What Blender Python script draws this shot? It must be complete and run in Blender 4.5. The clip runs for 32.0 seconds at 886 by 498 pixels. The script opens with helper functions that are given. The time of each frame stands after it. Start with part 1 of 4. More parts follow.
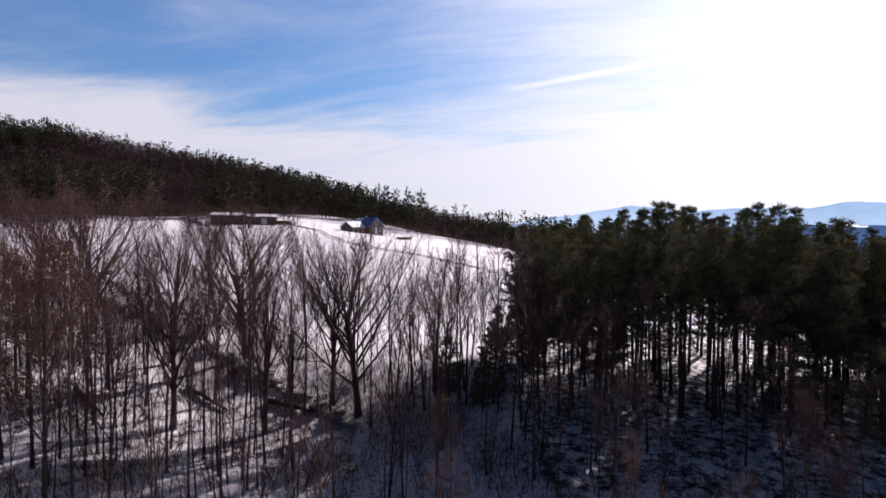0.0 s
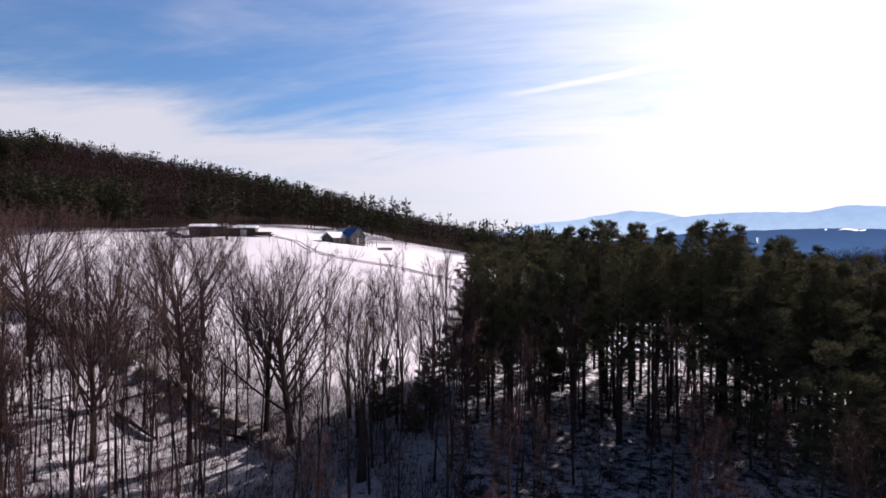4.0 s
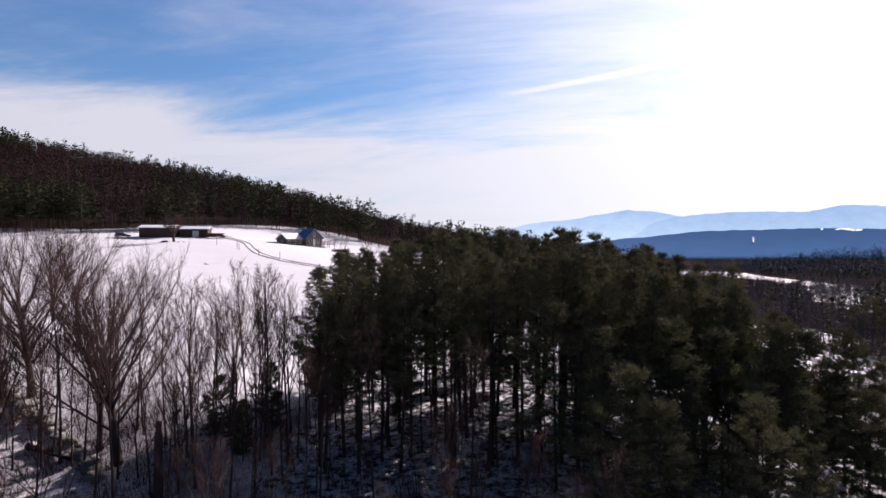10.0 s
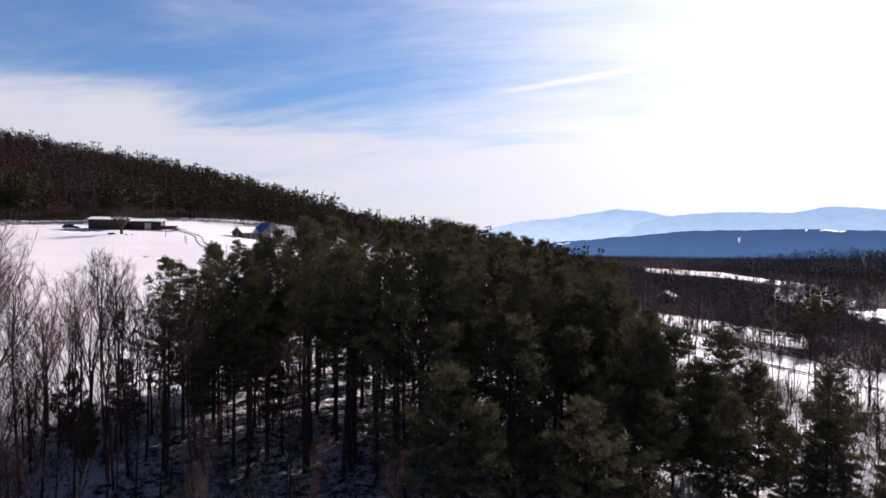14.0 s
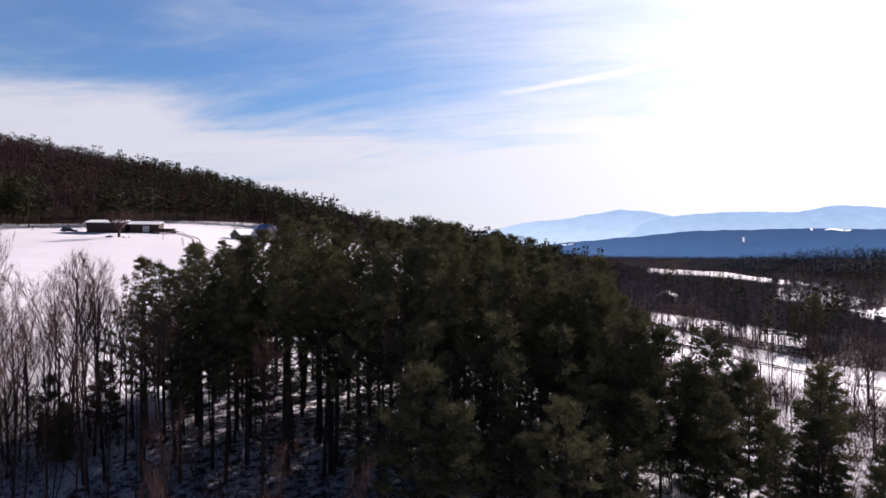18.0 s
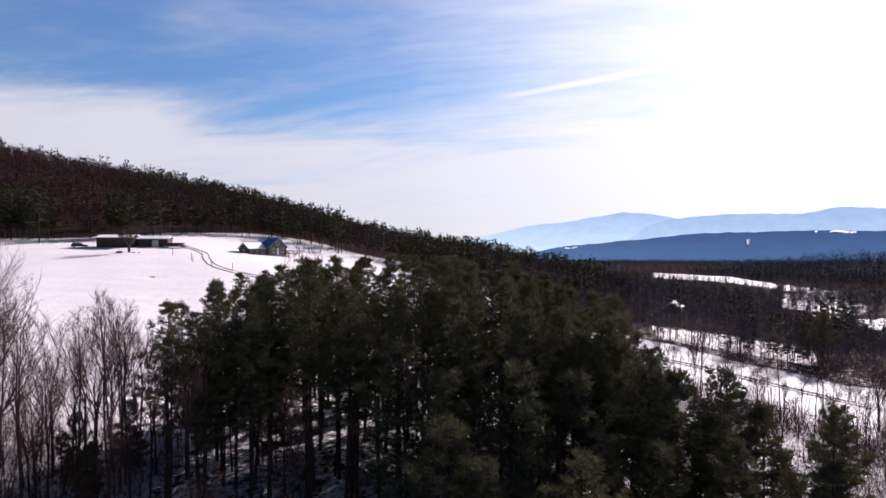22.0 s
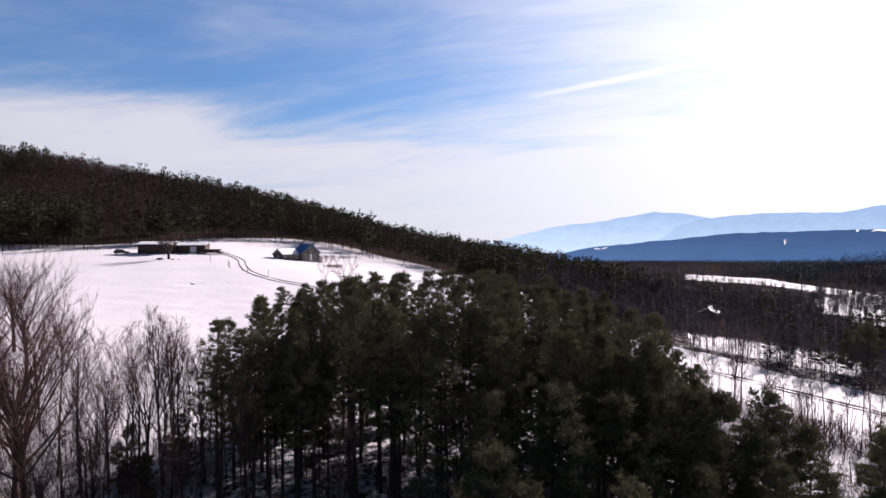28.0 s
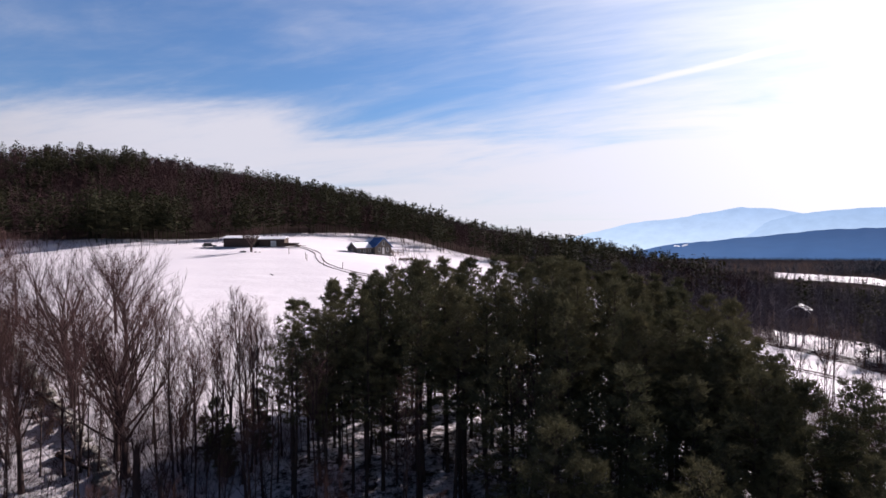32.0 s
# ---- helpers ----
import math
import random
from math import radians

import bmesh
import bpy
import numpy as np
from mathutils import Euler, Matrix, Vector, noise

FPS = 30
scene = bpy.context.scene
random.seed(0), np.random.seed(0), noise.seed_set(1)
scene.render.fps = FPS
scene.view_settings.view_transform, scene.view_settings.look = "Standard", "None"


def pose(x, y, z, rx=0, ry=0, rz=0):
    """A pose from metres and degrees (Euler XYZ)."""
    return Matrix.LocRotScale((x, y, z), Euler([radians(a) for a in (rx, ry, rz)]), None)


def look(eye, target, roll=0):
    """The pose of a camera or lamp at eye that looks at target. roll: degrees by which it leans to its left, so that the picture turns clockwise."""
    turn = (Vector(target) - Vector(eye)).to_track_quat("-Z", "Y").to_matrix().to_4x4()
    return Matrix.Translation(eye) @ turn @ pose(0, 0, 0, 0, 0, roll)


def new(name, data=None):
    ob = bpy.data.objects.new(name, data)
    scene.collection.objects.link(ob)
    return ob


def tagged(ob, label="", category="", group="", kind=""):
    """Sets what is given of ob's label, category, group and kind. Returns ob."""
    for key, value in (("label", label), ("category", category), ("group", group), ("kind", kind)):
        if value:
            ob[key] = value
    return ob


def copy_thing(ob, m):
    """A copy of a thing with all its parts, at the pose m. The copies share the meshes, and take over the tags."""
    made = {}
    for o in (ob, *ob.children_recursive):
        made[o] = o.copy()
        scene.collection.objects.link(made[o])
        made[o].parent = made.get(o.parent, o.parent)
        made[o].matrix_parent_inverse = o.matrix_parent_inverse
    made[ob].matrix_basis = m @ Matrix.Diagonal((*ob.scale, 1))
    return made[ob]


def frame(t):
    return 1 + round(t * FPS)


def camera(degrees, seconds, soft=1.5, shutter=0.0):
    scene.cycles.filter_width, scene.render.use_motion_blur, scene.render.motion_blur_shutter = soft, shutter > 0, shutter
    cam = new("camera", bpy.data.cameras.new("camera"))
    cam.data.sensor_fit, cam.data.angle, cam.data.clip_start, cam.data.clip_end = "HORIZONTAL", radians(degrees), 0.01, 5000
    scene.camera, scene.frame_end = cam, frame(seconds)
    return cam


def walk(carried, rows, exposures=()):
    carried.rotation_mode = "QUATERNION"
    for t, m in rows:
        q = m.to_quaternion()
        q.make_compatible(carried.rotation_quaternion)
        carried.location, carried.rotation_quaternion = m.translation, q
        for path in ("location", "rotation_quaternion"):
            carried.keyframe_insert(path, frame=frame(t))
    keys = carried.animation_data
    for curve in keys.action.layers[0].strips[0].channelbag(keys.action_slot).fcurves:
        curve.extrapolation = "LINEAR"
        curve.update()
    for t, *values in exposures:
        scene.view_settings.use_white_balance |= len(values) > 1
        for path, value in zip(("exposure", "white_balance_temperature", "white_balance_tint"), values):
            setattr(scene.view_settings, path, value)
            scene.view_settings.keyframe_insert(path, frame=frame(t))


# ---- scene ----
cam = camera(76.0, 32.0, soft=1.55)
PATH = [
    (0, (-4.345, -2.130, 23.566), (-5.38, 97.83, 20.89), 0.39),
    (0.5, (-3.938, -2.085, 23.809), (-4.36, 97.88, 21.37), 0.30),
    (1, (-3.401, -2.050, 24.116), (-3.92, 97.93, 22.03), 0.30),
    (1.5, (-2.787, -1.973, 24.349), (-3.40, 98.01, 22.66), 0.20),
    (2, (-2.121, -1.776, 24.476), (-2.73, 98.21, 23.19), 0.10),
    (2.5, (-1.354, -1.488, 24.546), (-2.11, 98.50, 23.11), 0.10),
    (4.5, (2.750, -0.148, 25.023), (1.59, 99.83, 23.40), -0.01),
    (5, (3.831, 0.276, 25.083), (2.47, 100.25, 23.46), -0.01),
    (5.5, (5.043, 0.593, 25.173), (3.78, 100.57, 23.55), -0.01),
    (6, (6.164, 0.937, 25.246), (4.95, 100.92, 23.62), -0.01),
    (6.5, (7.367, 1.238, 25.307), (6.26, 101.22, 23.68), -0.01),
    (7, (8.570, 1.445, 25.408), (7.36, 101.42, 23.78), -0.11),
    (7.5, (9.683, 1.697, 25.526), (8.42, 101.67, 23.85), -0.01),
    (8, (10.900, 1.907, 25.642), (9.74, 101.89, 23.92), -0.11),
    (8.5, (12.112, 2.200, 25.706), (11.05, 102.18, 24.08), -0.01),
    (9, (13.299, 2.418, 25.724), (12.49, 102.40, 24.14), -0.00),
    (9.5, (14.528, 2.625, 25.779), (13.81, 102.61, 23.95), -0.00),
    (10, (15.671, 2.750, 25.738), (14.76, 102.73, 23.96), 0.09),
    (10.5, (16.874, 2.983, 25.698), (16.06, 102.96, 23.92), 0.20),
    (11, (18.093, 3.181, 25.632), (17.87, 103.16, 23.64), 0.30),
    (11.5, (19.249, 3.433, 25.490), (18.78, 103.41, 23.30), 0.30),
    (12, (20.458, 3.737, 25.511), (20.14, 103.71, 23.32), 0.30),
    (12.5, (21.802, 4.060, 25.557), (21.68, 104.04, 23.36), 0.30),
    (13, (23.154, 4.463, 25.513), (23.38, 104.44, 23.31), 0.30),
    (13.5, (24.466, 5.028, 25.407), (24.69, 105.00, 23.21), 0.30),
    (14, (25.706, 5.603, 25.296), (26.48, 105.57, 23.03), 0.70),
    (14.5, (26.481, 5.962, 25.181), (27.15, 105.93, 22.62), 0.30),
    (16.5, (27.715, 6.467, 24.303), (28.19, 106.43, 21.75), 0.30),
    (17, (27.721, 6.478, 24.317), (27.85, 106.45, 22.02), 0.30),
    (17.5, (27.598, 6.434, 24.556), (27.63, 106.41, 22.61), 0.40),
    (18, (27.371, 6.446, 25.000), (27.45, 106.43, 23.05), 0.30),
    (18.5, (27.087, 6.479, 25.501), (27.07, 106.46, 23.75), 0.20),
    (19, (26.849, 6.431, 25.970), (26.79, 106.42, 24.42), 0.20),
    (19.5, (26.706, 6.287, 26.380), (26.70, 106.27, 24.83), 0.20),
    (20, (26.565, 6.113, 26.703), (26.41, 106.10, 25.21), 0.10),
    (20.5, (26.466, 5.985, 27.056), (26.26, 105.97, 25.56), 0.10),
    (21, (26.407, 5.917, 27.424), (26.10, 105.91, 25.93), 0.10),
    (21.5, (26.352, 5.787, 27.727), (26.09, 105.78, 26.28), -0.00),
    (22, (26.271, 5.623, 27.999), (25.76, 105.61, 26.61), -0.00),
    (22.5, (26.201, 5.501, 28.247), (25.74, 105.49, 26.81), -0.00),
    (23, (26.155, 5.445, 28.478), (25.49, 105.43, 26.89), -0.00),
    (23.5, (26.071, 5.467, 28.671), (25.46, 105.45, 27.14), -0.00),
    (24, (25.931, 5.509, 28.768), (25.02, 105.49, 27.24), -0.01),
    (24.5, (25.824, 5.520, 28.855), (24.82, 105.51, 27.68), -0.11),
    (26.5, (25.502, 5.269, 29.342), (23.09, 105.23, 27.89), -0.11),
    (27, (25.450, 5.181, 29.431), (22.19, 105.12, 28.05), -0.12),
    (27.5, (25.375, 5.072, 29.476), (20.97, 104.96, 28.01), -0.23),
    (28, (25.339, 4.968, 29.468), (19.93, 104.81, 28.23), -0.23),
    (28.5, (25.339, 4.825, 29.464), (20.13, 104.68, 27.97), -0.33),
    (29, (25.319, 4.697, 29.409), (20.11, 104.55, 27.96), -0.23),
    (29.5, (25.334, 4.610, 29.304), (19.77, 104.44, 27.77), -0.33),
    (30, (25.352, 4.572, 29.141), (16.69, 104.19, 27.86), -0.35),
    (30.5, (25.360, 4.530, 28.905), (13.55, 103.82, 27.64), -0.36),
    (31, (25.427, 4.529, 28.664), (10.33, 103.37, 27.32), -0.48),
    (31.5, (25.568, 4.582, 28.401), (7.87, 102.99, 27.11), -0.39),
    (32, (25.800, 4.663, 28.251), (7.89, 103.03, 26.61), -0.29),
]
walk(cam, [(t, look(eye, to, roll)) for t, eye, to, roll in PATH], [(0, 0.98, 6350, 17), (32, 0.98, 6350, 17)])

# ---- sky and sun ----
SUN_AZ, SUN_EL = radians(40), radians(27)      # azimuth to the right of straight ahead (+y)
SUN_DIR = Vector((math.sin(SUN_AZ) * math.cos(SUN_EL), math.cos(SUN_AZ) * math.cos(SUN_EL), math.sin(SUN_EL)))
sun_data = bpy.data.lights.new("sun", "SUN")
sun_data.energy, sun_data.angle, sun_data.color = 5.0, radians(0.6), (1.0, 0.92, 0.87)
sun = new("sun", sun_data)
sun.matrix_world = look(SUN_DIR * 900, (0, 0, 0))


class Nodes:
    """Short hand for building a node tree."""

    def __init__(self, tree):
        self.tree = tree
        tree.nodes.clear()

    def add(self, kind, inputs=None, **settings):
        n = self.tree.nodes.new(kind)
        for k, v in settings.items():
            setattr(n, k, v)
        for k, v in (inputs or {}).items():
            if isinstance(v, bpy.types.NodeSocket):
                self.tree.links.new(v, n.inputs[k])
            else:
                n.inputs[k].default_value = v
        return n

    def math(self, op, a, b=0.0, c=0.0, clamp=False):
        return self.add("ShaderNodeMath", {0: a, 1: b, 2: c}, operation=op, use_clamp=clamp).outputs[0]

    def mix(self, fac, a, b):
        n = self.add("ShaderNodeMix", data_type="RGBA")
        for sock, v in ((n.inputs[0], fac), (n.inputs[6], a), (n.inputs[7], b)):
            if isinstance(v, bpy.types.NodeSocket):
                self.tree.links.new(v, sock)
            else:
                sock.default_value = v
        return n.outputs[2]

    def ramp(self, fac, stops):
        n = self.add("ShaderNodeValToRGB", {0: fac})
        e = n.color_ramp.elements
        while len(e) < len(stops):
            e.new(0.5)
        for el, (p, c) in zip(e, stops):
            el.position, el.color = p, (*c, 1) if len(c) == 3 else c
        return n.outputs[0]

    def noise(self, vec, scale, detail=4, rough=0.5, distortion=0.0):
        return self.add("ShaderNodeTexNoise", {"Vector": vec, "Scale": scale, "Detail": detail, "Roughness": rough,
                                               "Distortion": distortion}).outputs[0]


def build_world():
    world = bpy.data.worlds.new("winter_sky")
    scene.world = world
    world.use_nodes = True
    n = Nodes(world.node_tree)
    co = n.add("ShaderNodeTexCoord").outputs["Generated"]
    sky = n.add("ShaderNodeTexSky", sky_type="NISHITA", sun_disc=False, sun_elevation=SUN_EL, sun_rotation=SUN_AZ,
                air_density=1.1, dust_density=0.6, ozone_density=1.6).outputs[0]
    sep = n.add("ShaderNodeSeparateXYZ", {0: co})
    x, y, z = sep.outputs
    # cirrus on a high plane: long streaks drawn out across the view
    zz = n.math("MAXIMUM", z, 0.02)
    u = n.math("DIVIDE", x, n.math("ADD", zz, 0.12))
    v = n.math("DIVIDE", y, n.math("ADD", zz, 0.12))
    plane = n.add("ShaderNodeCombineXYZ", {0: n.math("MULTIPLY", u, 0.42), 1: n.math("ADD", n.math("MULTIPLY", v, 1.0), n.math("MULTIPLY", u, 0.16)), 2: 0.3}).outputs[0]
    streak = n.noise(plane, 1.1, 7, 0.62, 0.55)
    fine = n.noise(plane, 4.5, 6, 0.6, 0.8)
    # how far toward the sun, and how low: the veil thickens both ways
    dot = n.add("ShaderNodeVectorMath", {0: co, 1: SUN_DIR}, operation="DOT_PRODUCT").outputs["Value"]

    def step(v, a, b, lo=0.0, hi=1.0):
        return n.add("ShaderNodeMapRange", {0: v, 1: a, 2: b, 3: lo, 4: hi}, interpolation_type="SMOOTHSTEP").outputs[0]

    near = step(dot, 0.70, 1.0)
    low = step(n.math("SUBTRACT", z, n.math("MULTIPLY", n.math("SUBTRACT", streak, 0.5), 0.13)), 0.245, 0.125)
    veil = n.math("ADD", n.math("MULTIPLY", n.math("SUBTRACT", streak, 0.5), 2.1), n.math("MULTIPLY", n.math("SUBTRACT", fine, 0.5), 0.7))
    veil = n.math("ADD", veil, n.math("ADD", n.math("MULTIPLY", near, 0.85), n.math("MULTIPLY", low, 0.95)))
    clear_sky = n.math("MULTIPLY", step(dot, 0.80, 0.45), step(z, 0.17, 0.27))
    veil = n.math("SUBTRACT", veil, n.math("MULTIPLY", clear_sky, 0.34))
    # a vapour trail: a thin arc of a great circle, fading at both ends
    a, b = Vector((0.088, 0.967, 0.242)).normalized(), Vector((0.444, 0.851, 0.282)).normalized()
    off = n.add("ShaderNodeVectorMath", {0: co, 1: a.cross(b).normalized()}, operation="DOT_PRODUCT").outputs["Value"]
    off = n.math("ABSOLUTE", n.math("ADD", off, n.math("MULTIPLY", n.math("SUBTRACT", fine, 0.5), 0.006)))
    trail = n.math("MULTIPLY", step(off, 0.0070, 0.001), n.math("MULTIPLY", step(x, 0.07, 0.16), step(x, 0.60, 0.40)))
    veil = n.math("ADD", veil, n.math("MULTIPLY", trail, 0.50))
    cloud = step(veil, -0.60, 1.15, 0.04, 0.96)
    up = step(z, 0.36, 0.72, 1.0, 0.16)
    bright = n.math("ADD", step(dot, -0.65, 0.35, 0.04, 0.385), n.math("MULTIPLY", n.math("POWER", n.math("MAXIMUM", dot, 0.0), 5.0), 0.30))
    bright = n.math("MULTIPLY", bright, up)
    white = n.add("ShaderNodeVectorMath", {0: (0.95, 0.955, 1.02), "Scale": bright}, operation="SCALE").outputs[0]
    blue = n.add("ShaderNodeVectorMath", {0: sky, 1: (0.42, 0.67, 0.95)}, operation="MULTIPLY").outputs[0]
    blue = n.add("ShaderNodeVectorMath", {0: blue, "Scale": n.math("MULTIPLY", up, 0.064)}, operation="SCALE").outputs[0]
    back = n.add("ShaderNodeBackground", {0: n.mix(cloud, blue, white), 1: 1.0})
    n.add("ShaderNodeOutputWorld", {0: back.outputs[0]})


build_world()


# ---- materials ----
def material(name):
    m = bpy.data.materials.new(name)
    m.use_nodes = True
    return m, Nodes(m.node_tree)


def surface(name, build, rough=0.8, metal=0.0, bump=None, spec=0.3):
    """A procedural material: build(n, place) returns the colour socket; bump is (scale, strength, distance)."""
    m, n = material(name)
    place = n.add("ShaderNodeTexCoord").outputs["Object"]
    inputs = {"Base Color": build(n, place), "Roughness": rough, "Metallic": metal, "Specular IOR Level": spec}
    if bump:
        h = n.noise(place, bump[0], 5, 0.6)
        inputs["Normal"] = n.add("ShaderNodeBump", {"Height": h, "Strength": bump[1], "Distance": bump[2]}).outputs[0]
    b = n.add("ShaderNodeBsdfPrincipled", inputs)
    n.add("ShaderNodeOutputMaterial", {0: b.outputs[0]})
    return m


def two_tone(a, b, scale, fine=None):
    def build(n, place):
        c = n.mix(n.noise(place, scale, 4, 0.6), (*a, 1), (*b, 1))
        k = n.noise(place, fine or scale * 9, 4, 0.65)
        return n.mix(n.math("MULTIPLY", k, 0.45), c, (*[q * 0.45 for q in a], 1))
    return build


def varied(a, b, scale):
    """Two tones that also differ from one object to the next."""
    def build(n, place):
        r = n.add("ShaderNodeObjectInfo").outputs["Random"]
        f = n.math("ADD", n.math("MULTIPLY", r, 0.6), n.math("MULTIPLY", n.noise(place, scale, 4, 0.6), 0.5), clamp=True)
        return n.mix(f, (*a, 1), (*b, 1))
    return build


def islands(a, b, scale):
    """Two tones that differ from one loose piece of the mesh to the next."""
    def build(n, place):
        r = n.add("ShaderNodeNewGeometry").outputs["Random Per Island"]
        f = n.math("ADD", n.math("MULTIPLY", r, 0.7), n.math("MULTIPLY", n.noise(place, scale, 3, 0.6), 0.4), clamp=True)
        return n.mix(f, (*a, 1), (*b, 1))
    return build


def snow_material():
    """Old snow with scattered litter; where leaf litter covers it the ground is brown and dull, with the woods' floor
    shade in its tone.
    """
    m, n = material("old_snow")
    place = n.add("ShaderNodeTexCoord").outputs["Object"]
    drift = n.noise(place, 0.045, 5, 0.6)
    base = n.mix(drift, (0.71, 0.668, 0.705, 1), (0.645, 0.605, 0.648, 1))
    spots = n.add("ShaderNodeMapRange", {0: n.noise(place, 0.9, 6, 0.75), 1: 0.68, 2: 0.76, 3: 0.0, 4: 0.55}).outputs[0]
    base = n.mix(spots, base, (0.22, 0.17, 0.13, 1))
    cover = n.add("ShaderNodeAttribute", attribute_name="litter_and_shade").outputs["Fac"]
    # litter brown, darkened further to include shadow on the woods' floor
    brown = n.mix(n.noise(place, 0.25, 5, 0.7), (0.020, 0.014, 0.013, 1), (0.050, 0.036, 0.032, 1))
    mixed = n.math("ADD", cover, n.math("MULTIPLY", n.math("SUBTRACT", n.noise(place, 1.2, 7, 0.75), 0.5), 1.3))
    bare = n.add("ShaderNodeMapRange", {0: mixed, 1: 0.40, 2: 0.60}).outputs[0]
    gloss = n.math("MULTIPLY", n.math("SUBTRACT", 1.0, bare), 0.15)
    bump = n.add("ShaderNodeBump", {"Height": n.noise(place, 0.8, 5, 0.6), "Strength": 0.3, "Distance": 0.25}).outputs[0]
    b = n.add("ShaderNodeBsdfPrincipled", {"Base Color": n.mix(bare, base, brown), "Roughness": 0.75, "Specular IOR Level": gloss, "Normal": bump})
    n.add("ShaderNodeOutputMaterial", {0: b.outputs[0]})
    return m


SNOW = snow_material()
BARK = surface("grey_brown_bark", varied((0.030, 0.0205, 0.0200), (0.064, 0.044, 0.041), 3.0), 0.95, bump=(9, 0.6, 0.03), spec=0.08)
TWIG = surface("winter_twigs", varied((0.030, 0.0168, 0.0165), (0.064, 0.0358, 0.0340), 0.6), 0.95, spec=0.06)
PINE_BARK = surface("pine_bark", varied((0.030, 0.022, 0.019), (0.060, 0.044, 0.037), 3.0), 0.95, bump=(9, 0.7, 0.03), spec=0.08)


def needle_material(name, a, b, kind):
    m, n = material(name)
    place = n.add("ShaderNodeTexCoord").outputs["Object"]
    col = kind(a, b, 0.5)(n, place)
    d = n.add("ShaderNodeBsdfPrincipled", {"Base Color": col, "Roughness": 0.9, "Specular IOR Level": 0.06})
    t = n.add("ShaderNodeBsdfTranslucent", {0: col})
    mix = n.add("ShaderNodeMixShader", {0: 0.16, 1: d.outputs[0], 2: t.outputs[0]})
    n.add("ShaderNodeOutputMaterial", {0: mix.outputs[0]})
    return m


BEECH_LEAF = needle_material("withered_beech_leaves", (0.055, 0.031, 0.022), (0.10, 0.060, 0.040), islands)
NEEDLES = needle_material("pine_needles", (0.046, 0.050, 0.028), (0.108, 0.097, 0.052), varied)
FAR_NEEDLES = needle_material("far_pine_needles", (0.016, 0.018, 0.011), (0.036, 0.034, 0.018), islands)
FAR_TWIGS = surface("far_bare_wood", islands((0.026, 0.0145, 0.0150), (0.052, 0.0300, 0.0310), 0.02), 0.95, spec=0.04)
# valley and distant trees: bluish air haze is mixed into their base colours
HAZED_VALLEY_TWIGS = surface("valley_bare_wood_hazed", islands((0.048, 0.042, 0.052), (0.094, 0.080, 0.096), 0.02), 0.95, spec=0.04)
HAZY_TWIGS = surface("distant_bare_wood_hazed", islands((0.026, 0.030, 0.046), (0.048, 0.054, 0.080), 0.02), 0.95, spec=0.04)
HAZY_NEEDLES = surface("distant_needles_hazed", islands((0.022, 0.030, 0.042), (0.040, 0.050, 0.066), 0.02), 0.95, spec=0.04)


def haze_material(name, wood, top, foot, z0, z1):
    """A far slope with blue air haze painted on as a glow, paler toward its foot."""
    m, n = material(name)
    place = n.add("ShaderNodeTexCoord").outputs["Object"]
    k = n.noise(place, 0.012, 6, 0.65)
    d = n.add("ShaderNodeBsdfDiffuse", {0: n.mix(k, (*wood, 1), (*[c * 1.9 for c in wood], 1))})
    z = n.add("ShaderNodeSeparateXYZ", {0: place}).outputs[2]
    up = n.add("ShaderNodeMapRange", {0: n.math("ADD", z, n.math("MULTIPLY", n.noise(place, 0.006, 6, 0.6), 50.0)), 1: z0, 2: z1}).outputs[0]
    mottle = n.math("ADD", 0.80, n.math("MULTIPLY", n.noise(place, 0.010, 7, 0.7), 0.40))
    # no air between: this emission carries the blue haze
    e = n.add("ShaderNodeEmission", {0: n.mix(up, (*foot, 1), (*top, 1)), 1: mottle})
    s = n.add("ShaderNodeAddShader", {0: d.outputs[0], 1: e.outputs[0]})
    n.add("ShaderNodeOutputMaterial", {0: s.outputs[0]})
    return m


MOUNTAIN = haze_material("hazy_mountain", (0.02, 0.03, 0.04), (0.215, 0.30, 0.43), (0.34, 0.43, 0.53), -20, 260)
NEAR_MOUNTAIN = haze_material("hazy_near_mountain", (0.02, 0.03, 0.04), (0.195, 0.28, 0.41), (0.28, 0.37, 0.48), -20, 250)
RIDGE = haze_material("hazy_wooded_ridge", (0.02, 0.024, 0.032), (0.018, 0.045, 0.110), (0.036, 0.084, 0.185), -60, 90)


# ---- the lie of the land ----
def smooth(a, b, v):
    t = np.clip((v - a) / (b - a), 0, 1)
    return t * t * (3 - 2 * t)


